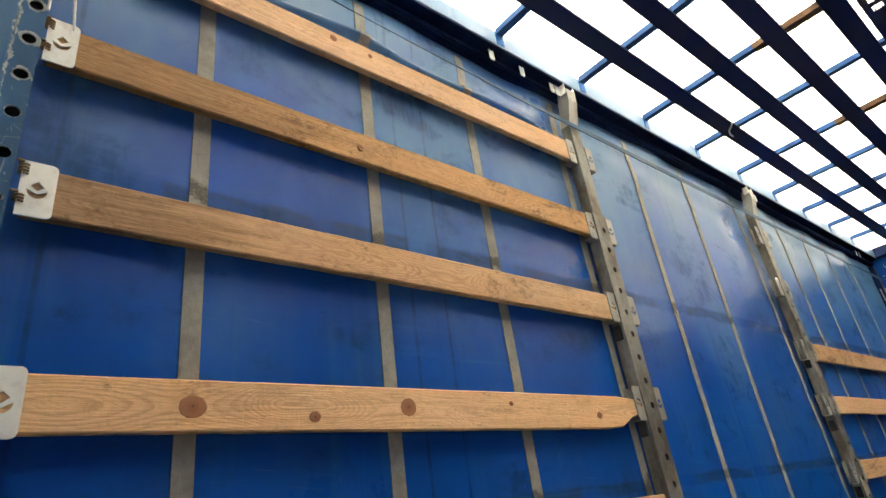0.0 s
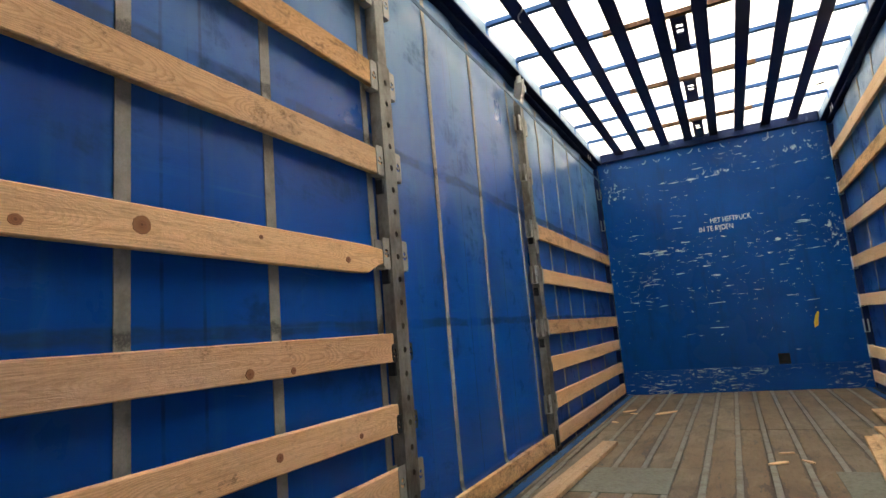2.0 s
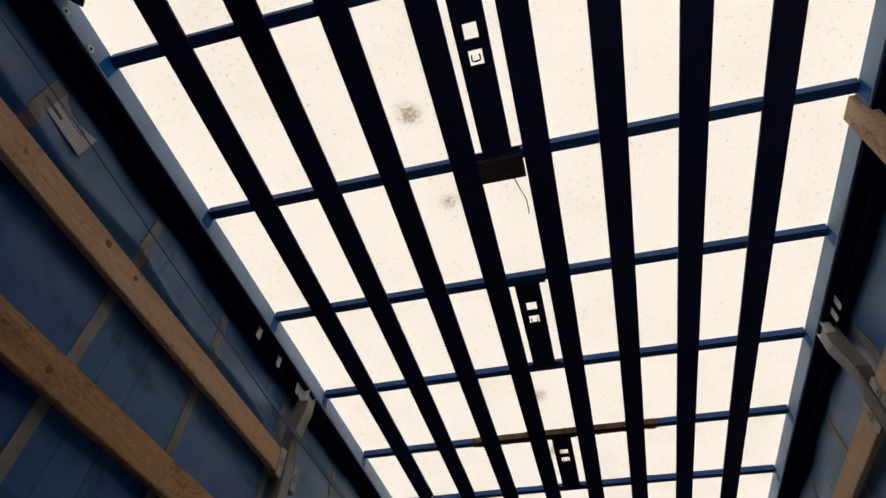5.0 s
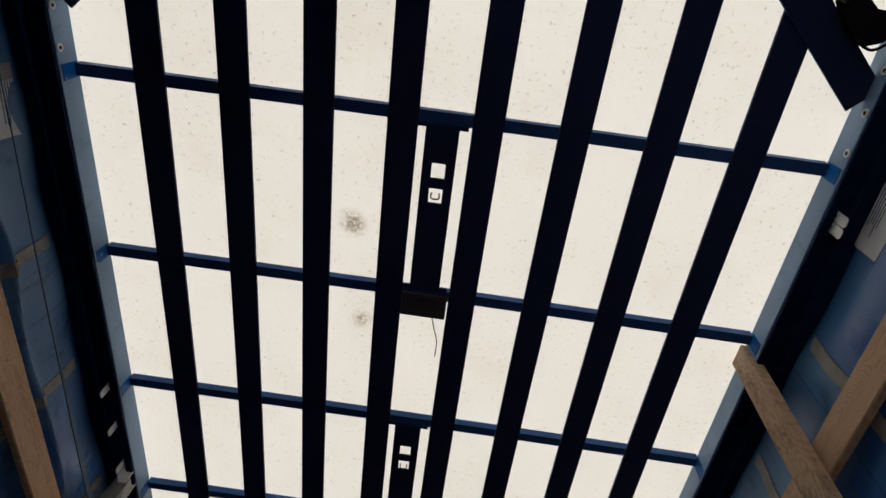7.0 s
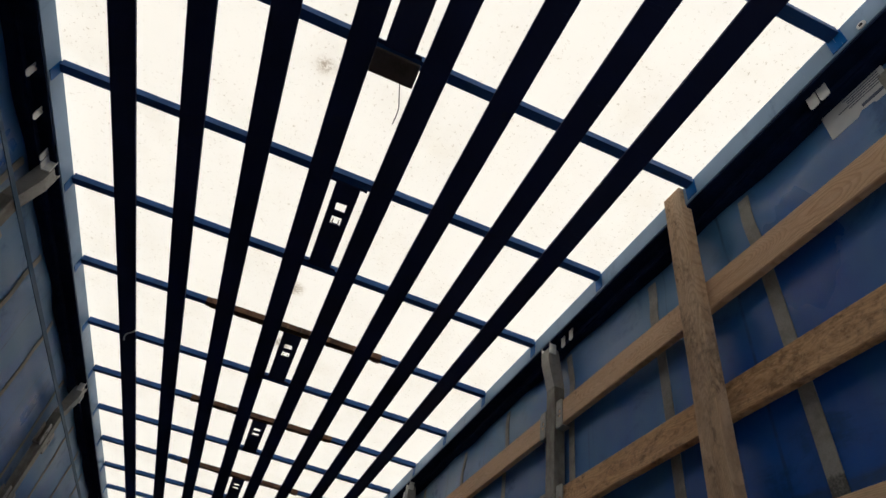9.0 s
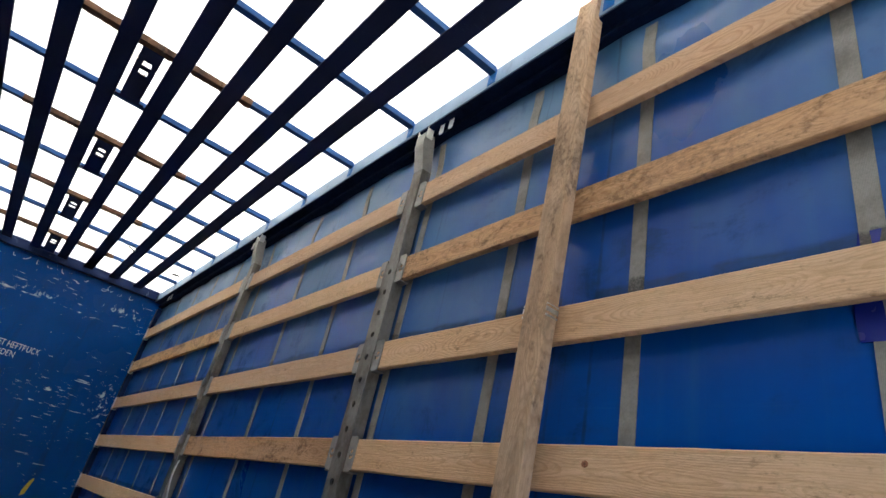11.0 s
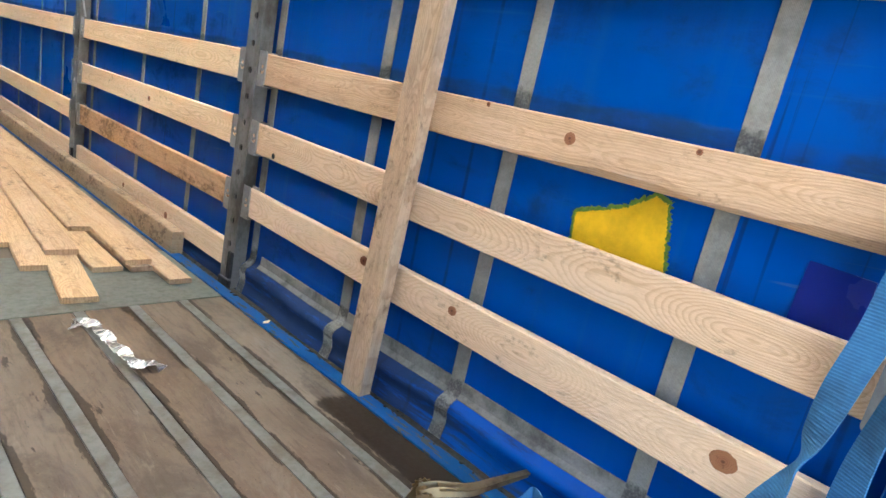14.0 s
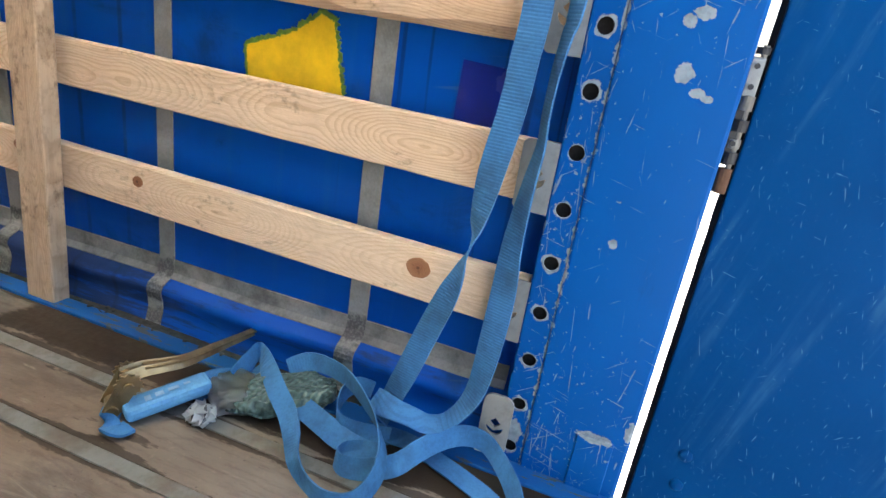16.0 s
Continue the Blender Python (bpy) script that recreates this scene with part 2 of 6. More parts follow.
def curtain_fabric():
    """Blue coated tarpaulin with rubbed dirt bands, weld seams, drips, scrapes and a patchy pale haze painted in
    towards the top.
    """
    n = Nodes("curtain_pvc")
    y, z = n.axis(1), n.axis(2)
    big = n.noise(n.scaled((1, 1.1, 0.5)), 1.6, 4)
    mid = n.noise(n.scaled((1, 2.0, 6.0)), 2.2, 5, 0.6)
    col = n.mix(n.ramp(big, 0.3, 0.7), (0.0003, 0.058, 0.30), (0.0005, 0.074, 0.372))
    col = n.mix(n.ramp(mid, 0.5, 0.8, 0.0, 0.12), col, (0.015, 0.05, 0.14))
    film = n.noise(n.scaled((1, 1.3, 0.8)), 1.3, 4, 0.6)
    # pale tint grows with height: the roof's haze painted into the colour
    roof_haze = n.ramp(n.math("ADD", film, n.math("MULTIPLY", n.math("SUBTRACT", z, 1.5), 0.24)), 0.42, 0.90, 0.0, 0.78)
    col = n.mix(roof_haze, col, (0.078, 0.200, 0.315))
    bands = None
    for height, width in ((0.925, 0.028), (1.71, 0.036)):
        far = n.math("ABSOLUTE", n.math("SUBTRACT", n.math("ADD", z, n.math("MULTIPLY", n.math("SUBTRACT", mid, 0.5), 0.05)), height))
        b = n.ramp(far, width * 0.45, width, 1.0, 0.0)
        bands = b if bands is None else n.math("MAXIMUM", bands, b)
    gap = n.ramp(n.noise(n.scaled((0, 1.9, 0.9)), 1.3, 3, 0.6), 0.40, 0.47)
    mottle = n.ramp(n.noise(n.scaled((1, 9, 30)), 1.0, 5, 0.7), 0.3, 0.65, 0.45, 1.0)
    col = n.mix(n.math("MULTIPLY", n.math("MULTIPLY", bands, gap), n.math("MULTIPLY", mottle, 0.65)), col, (0.016, 0.036, 0.055))
    seams = None
    for at in (1.043, 1.175, 0.088, 2.99, 3.60):
        b = n.ramp(n.math("ABSOLUTE", n.math("SUBTRACT", n.math("ADD", y, n.math("MULTIPLY", n.math("SUBTRACT", film, 0.5), 0.02)), at)), 0.002, 0.009, 1.0, 0.0)
        seams = b if seams is None else n.math("MAXIMUM", seams, b)
    col = n.mix(n.math("MULTIPLY", seams, n.ramp(mid, 0.3, 0.7, 0.15, 0.6)), col, (0.010, 0.018, 0.04))
    drip = n.ramp(n.noise(n.scaled((0, 34, 0.6)), 1.0, 4, 0.6), 0.62, 0.72, 0.0, 0.6)
    col = n.mix(n.math("MULTIPLY", drip, n.ramp(big, 0.42, 0.62)), col, (0.008, 0.022, 0.07))
    scrape = n.ramp(n.noise(n.vmath("ADD", n.scaled((0, 2.6, 70)), n.node("ShaderNodeCombineXYZ", 0, _2=n.math("MULTIPLY", y, 9.0))), 1.0, 3, 0.5), 0.68, 0.72, 0.0, 0.35)
    col = n.mix(n.math("MULTIPLY", scrape, n.ramp(film, 0.5, 0.6)), col, (0.11, 0.17, 0.24))
    grimy = n.ramp(n.math("ADD", y, n.math("MULTIPLY", film, 0.5)), 0.95, 1.35, 0.12, -0.10)
    streak = n.ramp(n.noise(n.scaled((0, 13, 0.35)), 1.0, 4, 0.6), 0.54, 0.70, 0.0, 0.35)
    col = n.mix(n.math("MULTIPLY", streak, n.ramp(film, 0.35, 0.6, 0.3, 1.0)), col, (0.022, 0.125, 0.29))
    low = n.math("MULTIPLY", n.ramp(z, 0.11, 0.16, 1.0, 0.0), n.ramp(n.noise(n.scaled((1, 5, 46)), 1.0, 5, 0.7), n.math("ADD", 0.38, grimy), n.math("ADD", 0.58, grimy), 0.0, 0.95))
    col = n.mix(n.math("MULTIPLY", low, 0.8), col, (0.022, 0.030, 0.042))
    rough = n.math("ADD", n.math("ADD", n.ramp(big, 0.3, 0.75, 0.27, 0.38), n.math("MULTIPLY", bands, 0.2)), n.math("MULTIPLY", n.math("ADD", roof_haze, low), 0.25))
    rough = n.math("ADD", rough, n.math("ADD", n.ramp(z, 0.15, 0.27, 0.2, 0.0), n.ramp(z, 2.1, 2.5, 0.0, -0.1)))
    soot = n.math("MULTIPLY", n.ramp(n.noise(n.scaled((1, 1.6, 2.6)), 2.0, 6, 0.68, 0.4), 0.50, 0.70, 0.0, 0.68), n.ramp(n.noise(n.scaled((1, 26, 5)), 1.0, 5, 0.7), 0.3, 0.62, 0.3, 1.0))
    col = n.mix(soot, col, (0.012, 0.040, 0.105))
    rub = n.ramp(n.noise(n.scaled((1, 1.2, 34)), 1.0, 5, 0.62, 0.3), 0.58, 0.74, 0.0, 0.4)
    col = n.mix(n.math("MULTIPLY", rub, n.ramp(big, 0.4, 0.6)), col, (0.02, 0.13, 0.36))
    rough = n.math("ADD", rough, n.math("MULTIPLY", soot, 0.2))
    gloss = n.math("MULTIPLY", n.math("ADD", n.ramp(z, 1.0, 1.8, 0.11, 0.24), n.ramp(z, 2.0, 2.5, 0.0, 0.26)), n.ramp(soot, 0.0, 0.6, 1.0, 0.55))
    weave = n.noise(n.scaled((300, 300, 300)), 1.0, 2)
    nb = n.bump(n.math("ADD", n.math("SINE", n.math("ADD", n.math("MULTIPLY", y, 5.1), n.math("MULTIPLY", z, 1.7))), n.math("SINE", n.math("SUBTRACT", n.math("MULTIPLY", y, 11.3), n.math("MULTIPLY", z, 2.9)))), 0.06, 0.012)
    nb = n.bump(weave, 0.05, 0.002, nb)
    return n.done(col, rough, 0.0, nb, gloss)


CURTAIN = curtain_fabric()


def painted(name, base, chip, chips, stretch=(1, 1, 1), rough=0.38, worn=(0.0, 0.0, 0.0)):
    """Paint with scratches and chips that show the primer or metal beneath."""
    n = Nodes(name)
    big = n.noise(n.co, 2.0, 5)
    col = n.mix(n.ramp(big, 0.3, 0.75, 0.0, 0.5), base, tuple(c * 0.62 for c in base))
    fine = n.noise(n.scaled(stretch), 24.0, 6, 0.66, 0.4)
    area = n.noise(n.scaled((1, 1, 1)), 1.7, 3)
    level = n.math("ADD", n.math("MULTIPLY", fine, 0.72), n.math("MULTIPLY", area, 0.28))
    c = n.ramp(level, 0.685 - 0.13 * chips, 0.70 - 0.13 * chips)
    col = n.mix(c, col, chip)
    scr = n.noise(n.scaled((3, 60, 2.2)), 2.2, 3, 0.6, 1.5)
    sm = n.math("MULTIPLY", n.ramp(scr, 0.69, 0.71, 0.0, 1.0), n.ramp(area, 0.4, 0.6))
    col = n.mix(n.math("MULTIPLY", sm, 0.7), col, chip)
    grime = n.ramp(n.noise(n.scaled((5, 5, 1.4)), 2.2, 6, 0.7), 0.55, 0.8, 0.0, 0.6)
    col = n.mix(grime, col, (0.03, 0.035, 0.045))
    nb = n.bump(n.math("SUBTRACT", 0.0, n.math("MAXIMUM", c, sm)), 0.4, 0.0015)
    return n.done(col, n.math("ADD", n.ramp(big, 0.3, 0.7, rough - 0.06, rough + 0.12), n.math("MULTIPLY", c, 0.25)), 0.0, nb, 0.10)


def scuffed_panel():
    """Blue painted panel with level scrapes of bare primer: long broad ones at pallet heights, short ones scattered."""
    n = Nodes("bulkhead_paint")
    big = n.noise(n.co, 1.6, 4)
    col = n.mix(n.ramp(big, 0.3, 0.7), (0.001, 0.058, 0.255), (0.001, 0.044, 0.195))
    x, z = n.axis(0), n.axis(2)
    worn = n.math("MINIMUM", n.ramp(z, 0.3, 1.3, 0.36, 0.52), n.ramp(z, 1.6, 1.8, 0.52, 0.45))
    band = n.math("ADD", worn, n.math("MULTIPLY", n.math("SUBTRACT", n.noise(n.scaled((1.1, 0, 2.1)), 1.6, 3), 0.5), 0.6))
    out = None
    for sx, sz, cut, seed in ((4.0, 52.0, 0.715, 0.0), (11.0, 85.0, 0.725, 7.3), (26.0, 55.0, 0.75, 3.1)):
        q = n.vmath("ADD", n.scaled((sx, 0, sz)), (seed, 0, seed * 2))
        f = n.noise(q, 1.0, 4, 0.55, 0.25)
        f = n.math("ADD", f, n.math("MULTIPLY", n.math("SUBTRACT", band, 0.5), 0.42))
        c = n.ramp(f, cut - 0.051, cut - 0.038)
        out = c if out is None else n.math("MAXIMUM", out, c)
    rag = n.noise(n.scaled((9, 0, 46)), 1.0, 5, 0.65, 0.3)
    for height, half, amount, seed in ((2.40, 0.035, 0.47, 1.0), (2.22, 0.012, 0.38, 4.0), (1.60, 0.06, 0.44, 2.3), (1.46, 0.02, 0.40, 6.1), (1.22, 0.03, 0.34, 8.2), (0.95, 0.03, 0.34, 3.4), (0.62, 0.02, 0.30, 5.5)):
        far = n.math("DIVIDE", n.math("ABSOLUTE", n.math("SUBTRACT", n.math("ADD", z, n.math("MULTIPLY", x, 0.012)), height)), half)
        where = n.noise(n.vmath("ADD", n.scaled((1.7, 0, 0)), (seed, seed, 0)), 1.0, 2)
        lev = n.math("ADD", n.math("ADD", rag, n.math("MULTIPLY", n.math("SUBTRACT", where, 0.5), 0.7)), n.math("SUBTRACT", amount - 0.5, n.math("MULTIPLY", far, 0.16)))
        out = n.math("MAXIMUM", out, n.ramp(lev, 0.505, 0.535))
    # rubbed corners: high on one side, elbow height on the other
    blot = n.noise(n.scaled((22, 0, 17)), 1.0, 5, 0.7, 0.4)
    for cx, cz, rx, rz in ((-1.08, 2.40, 0.14, 0.12), (1.10, 1.62, 0.09, 0.22), (0.95, 2.55, 0.22, 0.06), (0.12, 2.44, 0.2, 0.05)):
        far = n.node("ShaderNodeVectorMath", 1, _0=n.vmath("MULTIPLY", n.vmath("SUBTRACT", n.co, (cx, 0, cz)), (1 / rx, 0, 1 / rz)))
        far.node.operation = "LENGTH"
        out = n.math("MAXIMUM", out, n.ramp(n.math("SUBTRACT", blot, n.math("MULTIPLY", far, 0.10)), 0.50, 0.54, 0.0, 0.85))
    tone = n.mix(n.noise(n.co, 14.0, 3), (0.32, 0.44, 0.54), (0.62, 0.68, 0.68))
    col = n.mix(out, col, tone)
    grime = n.ramp(n.noise(n.scaled((7, 1, 1.3)), 1.6, 5, 0.65), 0.5, 0.78, 0.0, 0.55)
    col = n.mix(grime, col, (0.012, 0.03, 0.08))
    return n.done(col, n.math("ADD", n.ramp(big, 0.3, 0.7, 0.2, 0.3), n.math("MULTIPLY", out, 0.35)), 0.0, n.bump(n.math("SUBTRACT", n.noise(n.scaled((30, 1, 8)), 1.0, 4), out), 0.2, 0.002), 0.08)


BULKHEAD = scuffed_panel()


def worn_post(name, base, chip, hole_y, hole_z, patches, amount, rough):
    """Painted steel post: paint knocked off round the row of holes, fine scratches every way, a few bare patches."""
    n = Nodes(name)
    y, z = n.axis(1), n.axis(2)
    big = n.noise(n.co, 2.4, 4)
    col = n.mix(n.ramp(big, 0.3, 0.75, 0.0, 0.45), base, tuple(c * 0.66 for c in base))
    rag = n.noise(n.co, 55.0, 4, 0.65)
    area = n.noise(n.scaled((1, 1, 0.6)), 3.1, 3)
    dz = n.math("MULTIPLY", n.math("SUBTRACT", n.math("FRACT", n.math("ADD", n.math("DIVIDE", n.math("SUBTRACT", z, hole_z), 0.0995), 0.5)), 0.5), 0.0995)
    dy = n.math("SUBTRACT", y, hole_y)
    ring_far = n.math("SQRT", n.math("ADD", n.math("MULTIPLY", dy, dy), n.math("MULTIPLY", dz, dz)))
    bare = n.ramp(n.math("ADD", ring_far, n.math("ADD", n.math("MULTIPLY", rag, 0.022), n.math("MULTIPLY", area, 0.03))), 0.0425, 0.0445, 1.0, 0.0)
    edge = n.math("ABSOLUTE", n.math("ADD", dy, 0.026))
    bare = n.math("MAXIMUM", bare, n.ramp(n.math("ADD", edge, n.math("ADD", n.math("MULTIPLY", rag, 0.03), n.math("MULTIPLY", area, 0.02))), 0.0262, 0.0275, 1.0, 0.0))
    for py, pz, ry, rz in patches:
        far = n.node("ShaderNodeVectorMath", 1, _0=n.vmath("MULTIPLY", n.vmath("SUBTRACT", n.co, (0, py, pz)), (0, 1 / ry, 1 / rz)))
        far.node.operation = "LENGTH"
        bare = n.math("MAXIMUM", bare, n.ramp(n.math("ADD", far, n.math("MULTIPLY", n.math("SUBTRACT", rag, 0.5), 2.2)), 0.95, 1.05, 1.0, 0.0))
    cuts = None
    for k, (angle, fine, cut) in enumerate(((84, 120, 0.71), (15, 190, 0.748), (-35, 170, 0.752), (62, 190, 0.748), (100, 100, 0.73))):
        a = radians(angle)
        u = n.math("ADD", n.math("MULTIPLY", y, math.cos(a)), n.math("MULTIPLY", z, math.sin(a)))
        w = n.math("SUBTRACT", n.math("MULTIPLY", z, math.cos(a)), n.math("MULTIPLY", y, math.sin(a)))
        f = n.noise(n.node("ShaderNodeCombineXYZ", 0, _0=n.math("MULTIPLY", u, 7.0 + 2 * k), _1=n.math("MULTIPLY", w, fine * 1.8), _2=3.7 * k), 1.0, 3, 0.5, 0.3)
        c = n.ramp(n.math("ADD", f, n.math("MULTIPLY", n.math("SUBTRACT", area, 0.5), 0.25)), cut - 0.02 * amount - 0.012, cut - 0.02 * amount + 0.012)
        cuts = c if cuts is None else n.math("MAXIMUM", cuts, c)
    speck = n.ramp(n.math("ADD", n.noise(n.co, 95.0, 3, 0.6), n.math("MULTIPLY", n.math("SUBTRACT", area, 0.5), 0.3)), 0.70 - 0.02 * amount, 0.72 - 0.02 * amount)
    wear = n.math("MAXIMUM", bare, n.math("MAXIMUM", n.math("MULTIPLY", cuts, 0.75), n.math("MULTIPLY", speck, 0.75)))
    tone = n.mix(n.ramp(rag, 0.35, 0.7), chip, tuple(c * 0.68 for c in chip))
    col = n.mix(wear, col, tone)
    grime = n.ramp(n.noise(n.scaled((5, 7, 1.4)), 2.2, 6, 0.7), 0.56, 0.8, 0.0, 0.5)
    col = n.mix(grime, col, (0.012, 0.03, 0.07))
    return n.done(col, n.math("ADD", n.ramp(big, 0.3, 0.7, rough - 0.06, rough + 0.1), n.math("MULTIPLY", wear, 0.2)), 0.0, n.bump(n.math("SUBTRACT", 0.0, wear), 0.4, 0.0015), 0.08)


# greyer copy of the post paint, with the left post's shade in its colour
POST_SHADED = worn_post("post_paint_shaded", (0.045, 0.115, 0.22), (0.30, 0.33, 0.34), -0.008, 0.0665, (), 0.5, 0.42)


def door_paint():
    """Blue painted steel with tall rubbed smears and short pale scratches."""
    n = Nodes("door_paint")
    y, z = n.axis(1), n.axis(2)
    big = n.noise(n.co, 2.2, 5)
    col = n.mix(n.ramp(big, 0.3, 0.7), (0.0003, 0.046, 0.165), (0.0002, 0.036, 0.130))
    lean = n.math("ADD", y, n.math("MULTIPLY", z, 0.22))
    smear = n.noise(n.node("ShaderNodeCombineXYZ", 0, _0=n.math("MULTIPLY", lean, 26.0), _1=n.math("MULTIPLY", z, 1.6)), 1.0, 5, 0.62, 0.3)
    patchy = n.ramp(n.noise(n.scaled((2, 5, 1.5)), 1.6, 4, 0.6), 0.42, 0.66)
    col = n.mix(n.math("MULTIPLY", n.ramp(smear, 0.48, 0.70, 0.0, 0.6), patchy), col, (0.035, 0.125, 0.24))
    cuts = None
    for k, (angle, fine, cut) in enumerate(((74, 260, 0.71), (12, 330, 0.745), (-40, 380, 0.75), (100, 300, 0.725))):
        a = radians(angle)
        u = n.math("ADD", n.math("MULTIPLY", y, math.cos(a)), n.math("MULTIPLY", z, math.sin(a)))
        w = n.math("SUBTRACT", n.math("MULTIPLY", z, math.cos(a)), n.math("MULTIPLY", y, math.sin(a)))
        f = n.noise(n.node("ShaderNodeCombineXYZ", 0, _0=n.math("MULTIPLY", u, 26.0 + 7 * k), _1=n.math("MULTIPLY", w, fine), _2=5.3 * k), 1.0, 3, 0.5, 0.3)
        c = n.ramp(f, cut - 0.03, cut)
        cuts = c if cuts is None else n.math("MAXIMUM", cuts, c)
    col = n.mix(n.math("MULTIPLY", cuts, 0.45), col, (0.12, 0.24, 0.35))
    return n.done(col, n.ramp(big, 0.3, 0.7, 0.38, 0.5), 0.0, n.bump(n.noise(n.co, 7.0, 3), 0.12, 0.01), 0.03)


DOOR_BLUE = door_paint()
POST_BLUE = worn_post("post_paint", (0.0005, 0.072, 0.275), (0.23, 0.27, 0.30), -0.025, 0.0385, ((-0.155, 0.782, 0.013, 0.014), (-0.157, 0.870, 0.014, 0.009), (-0.142, 0.858, 0.010, 0.012), (-0.180, 0.760, 0.010, 0.007), (-0.196, 0.753, 0.010, 0.006), (-0.234, 0.160, 0.012, 0.022), (-0.118, 0.503, 0.008, 0.010), (-0.026, 0.072, 0.016, 0.03), (-0.178, 0.125, 0.035, 0.010)), 1.6, 0.42)
STEEL_BLUE = painted("beam_paint", (0.002, 0.112, 0.39), (0.42, 0.50, 0.58), 0.3, (1.6, 1.6, 0.9), 0.45)
FRAME_BLUE = painted("frame_paint", (0.006, 0.018, 0.07), (0.10, 0.13, 0.18), 0.15, (1, 1, 1), 0.42)
RAIL_BLUE = painted("rail_paint", (0.22, 0.33, 0.48), (0.35, 0.40, 0.45), 0.2, (1, 0.5, 1), 0.4)
SILL_BLUE = painted("sill_paint", (0.006, 0.078, 0.245), (0.070, 0.074, 0.078), 1.0, (3.0, 0.45, 1), 0.6)
SLAT_NAVY = painted("slat_paint", (0.019, 0.027, 0.080), (0.05, 0.08, 0.16), 0.05, (1, 0.3, 1), 0.5)
BOW_BLUE = painted("bow_paint", (0.026, 0.083, 0.235), (0.10, 0.12, 0.16), 0.1, (0.5, 1, 1), 0.5)
STRIP_BLUE = painted("strip_paint", (0.045, 0.095, 0.16), (0.12, 0.15, 0.18), 0.1, (1, 0.3, 1), 0.5)


def metal(name, base, stain, rough=0.5, metallic=0.7, amount=0.5):
    n = Nodes(name)
    a = n.noise(n.scaled((3, 3, 1.2)), 3.0, 6, 0.65)
    b = n.noise(n.co, 45.0, 4, 0.7)
    col = n.mix(n.ramp(a, 0.62 - 0.25 * amount, 0.85 - 0.2 * amount), base, stain)
    col = n.mix(n.ramp(b, 0.45, 0.8, 0.0, 0.35), col, tuple(c * 0.5 for c in base))
    return n.done(col, n.ramp(b, 0.2, 0.8, rough - 0.1, rough + 0.18), metallic, n.bump(b, 0.2, 0.0015))


GALVANISED = metal("galvanised_steel", (0.205, 0.200, 0.182), (0.085, 0.068, 0.05), 0.55, 0.35, 0.9)
BRACKET_GREY = metal("bracket_grey", (0.22, 0.228, 0.226), (0.14, 0.13, 0.11), 0.5, 0.35, 0.4)
BRACKET = metal("bracket_zinc", (0.29, 0.282, 0.262), (0.22, 0.19, 0.15), 0.5, 0.35, 0.35)
BRACKET_WHITE = metal("bracket_white", (0.72, 0.72, 0.68), (0.42, 0.40, 0.36), 0.5, 0.0, 0.3)
BRACKET_BLACK = metal("bracket_black", (0.02, 0.02, 0.022), (0.05, 0.035, 0.025), 0.5, 0.2, 0.5)
FLOOR_STEEL = metal("floor_strip_steel", (0.165, 0.172, 0.150), (0.115, 0.095, 0.07), 0.5, 0.1, 0.85)
HATCH = metal("hatch_coating", (0.135, 0.142, 0.115), (0.10, 0.085, 0.06), 0.6, 0.1, 0.6)
RUST = metal("rusted_steel", (0.10, 0.048, 0.024), (0.03, 0.017, 0.011), 0.85, 0.0, 0.7)
BRASS = metal("yellow_zinc", (0.31, 0.215, 0.11), (0.09, 0.055, 0.028), 0.38, 0.75, 0.6)
BROWN_BOX = metal("brown_lacquer", (0.075, 0.055, 0.048), (0.04, 0.028, 0.024), 0.6, 0.0, 0.5)
# near-black for dark fittings; behind perforations it paints the holes' shade
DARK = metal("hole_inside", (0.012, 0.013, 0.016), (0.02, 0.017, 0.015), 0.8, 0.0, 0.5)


def plain(name, base, rough=0.6, var=0.35, scale=20.0, spec=0.4, bumpy=0.2):
    n = Nodes(name)
    a = n.noise(n.co, scale, 5, 0.65)
    col = n.mix(n.ramp(a, 0.3, 0.75), base, tuple(c * (1 - var) for c in base))
    return n.done(col, n.ramp(a, 0.2, 0.8, rough - 0.08, rough + 0.1), 0.0, n.bump(a, bumpy, 0.002), spec)


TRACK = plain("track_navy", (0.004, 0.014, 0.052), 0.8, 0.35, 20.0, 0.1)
RUBBER = plain("rubber", (0.006, 0.006, 0.007), 0.8, 0.35, 20.0, 0.15)
ROPE = plain("rope_fibre", (0.30, 0.20, 0.11), 0.9, 0.5, 200.0)
PAPER = plain("label_paper", (0.55, 0.57, 0.58), 0.6, 0.15, 8.0)
INK = plain("label_ink", (0.10, 0.12, 0.18), 0.7)
WHITE = plain("white_plastic", (0.7, 0.71, 0.70), 0.4, 0.2)
YELLOW = plain("yellow_paint", (0.84, 0.50, 0.010), 0.5, 0.3, 14.0, 0.4, 0.5)
GREEN_FRINGE = plain("thread_fringe", (0.15, 0.25, 0.04), 0.7, 0.5, 60.0)
FADED_PRINT = plain("faded_print", (0.30, 0.47, 0.62), 0.7)
YELLOW_DULL = plain("yellow_mark", (0.55, 0.42, 0.05), 0.6)
PATCH = plain("patch_vinyl", (0.008, 0.020, 0.22), 0.25, 0.2, 4.0)
DIRT = plain("dirt_crumbs", (0.055, 0.048, 0.04), 0.9, 0.5, 40.0, 0.1)
CABLE = plain("white_cord", (0.65, 0.66, 0.66), 0.6)


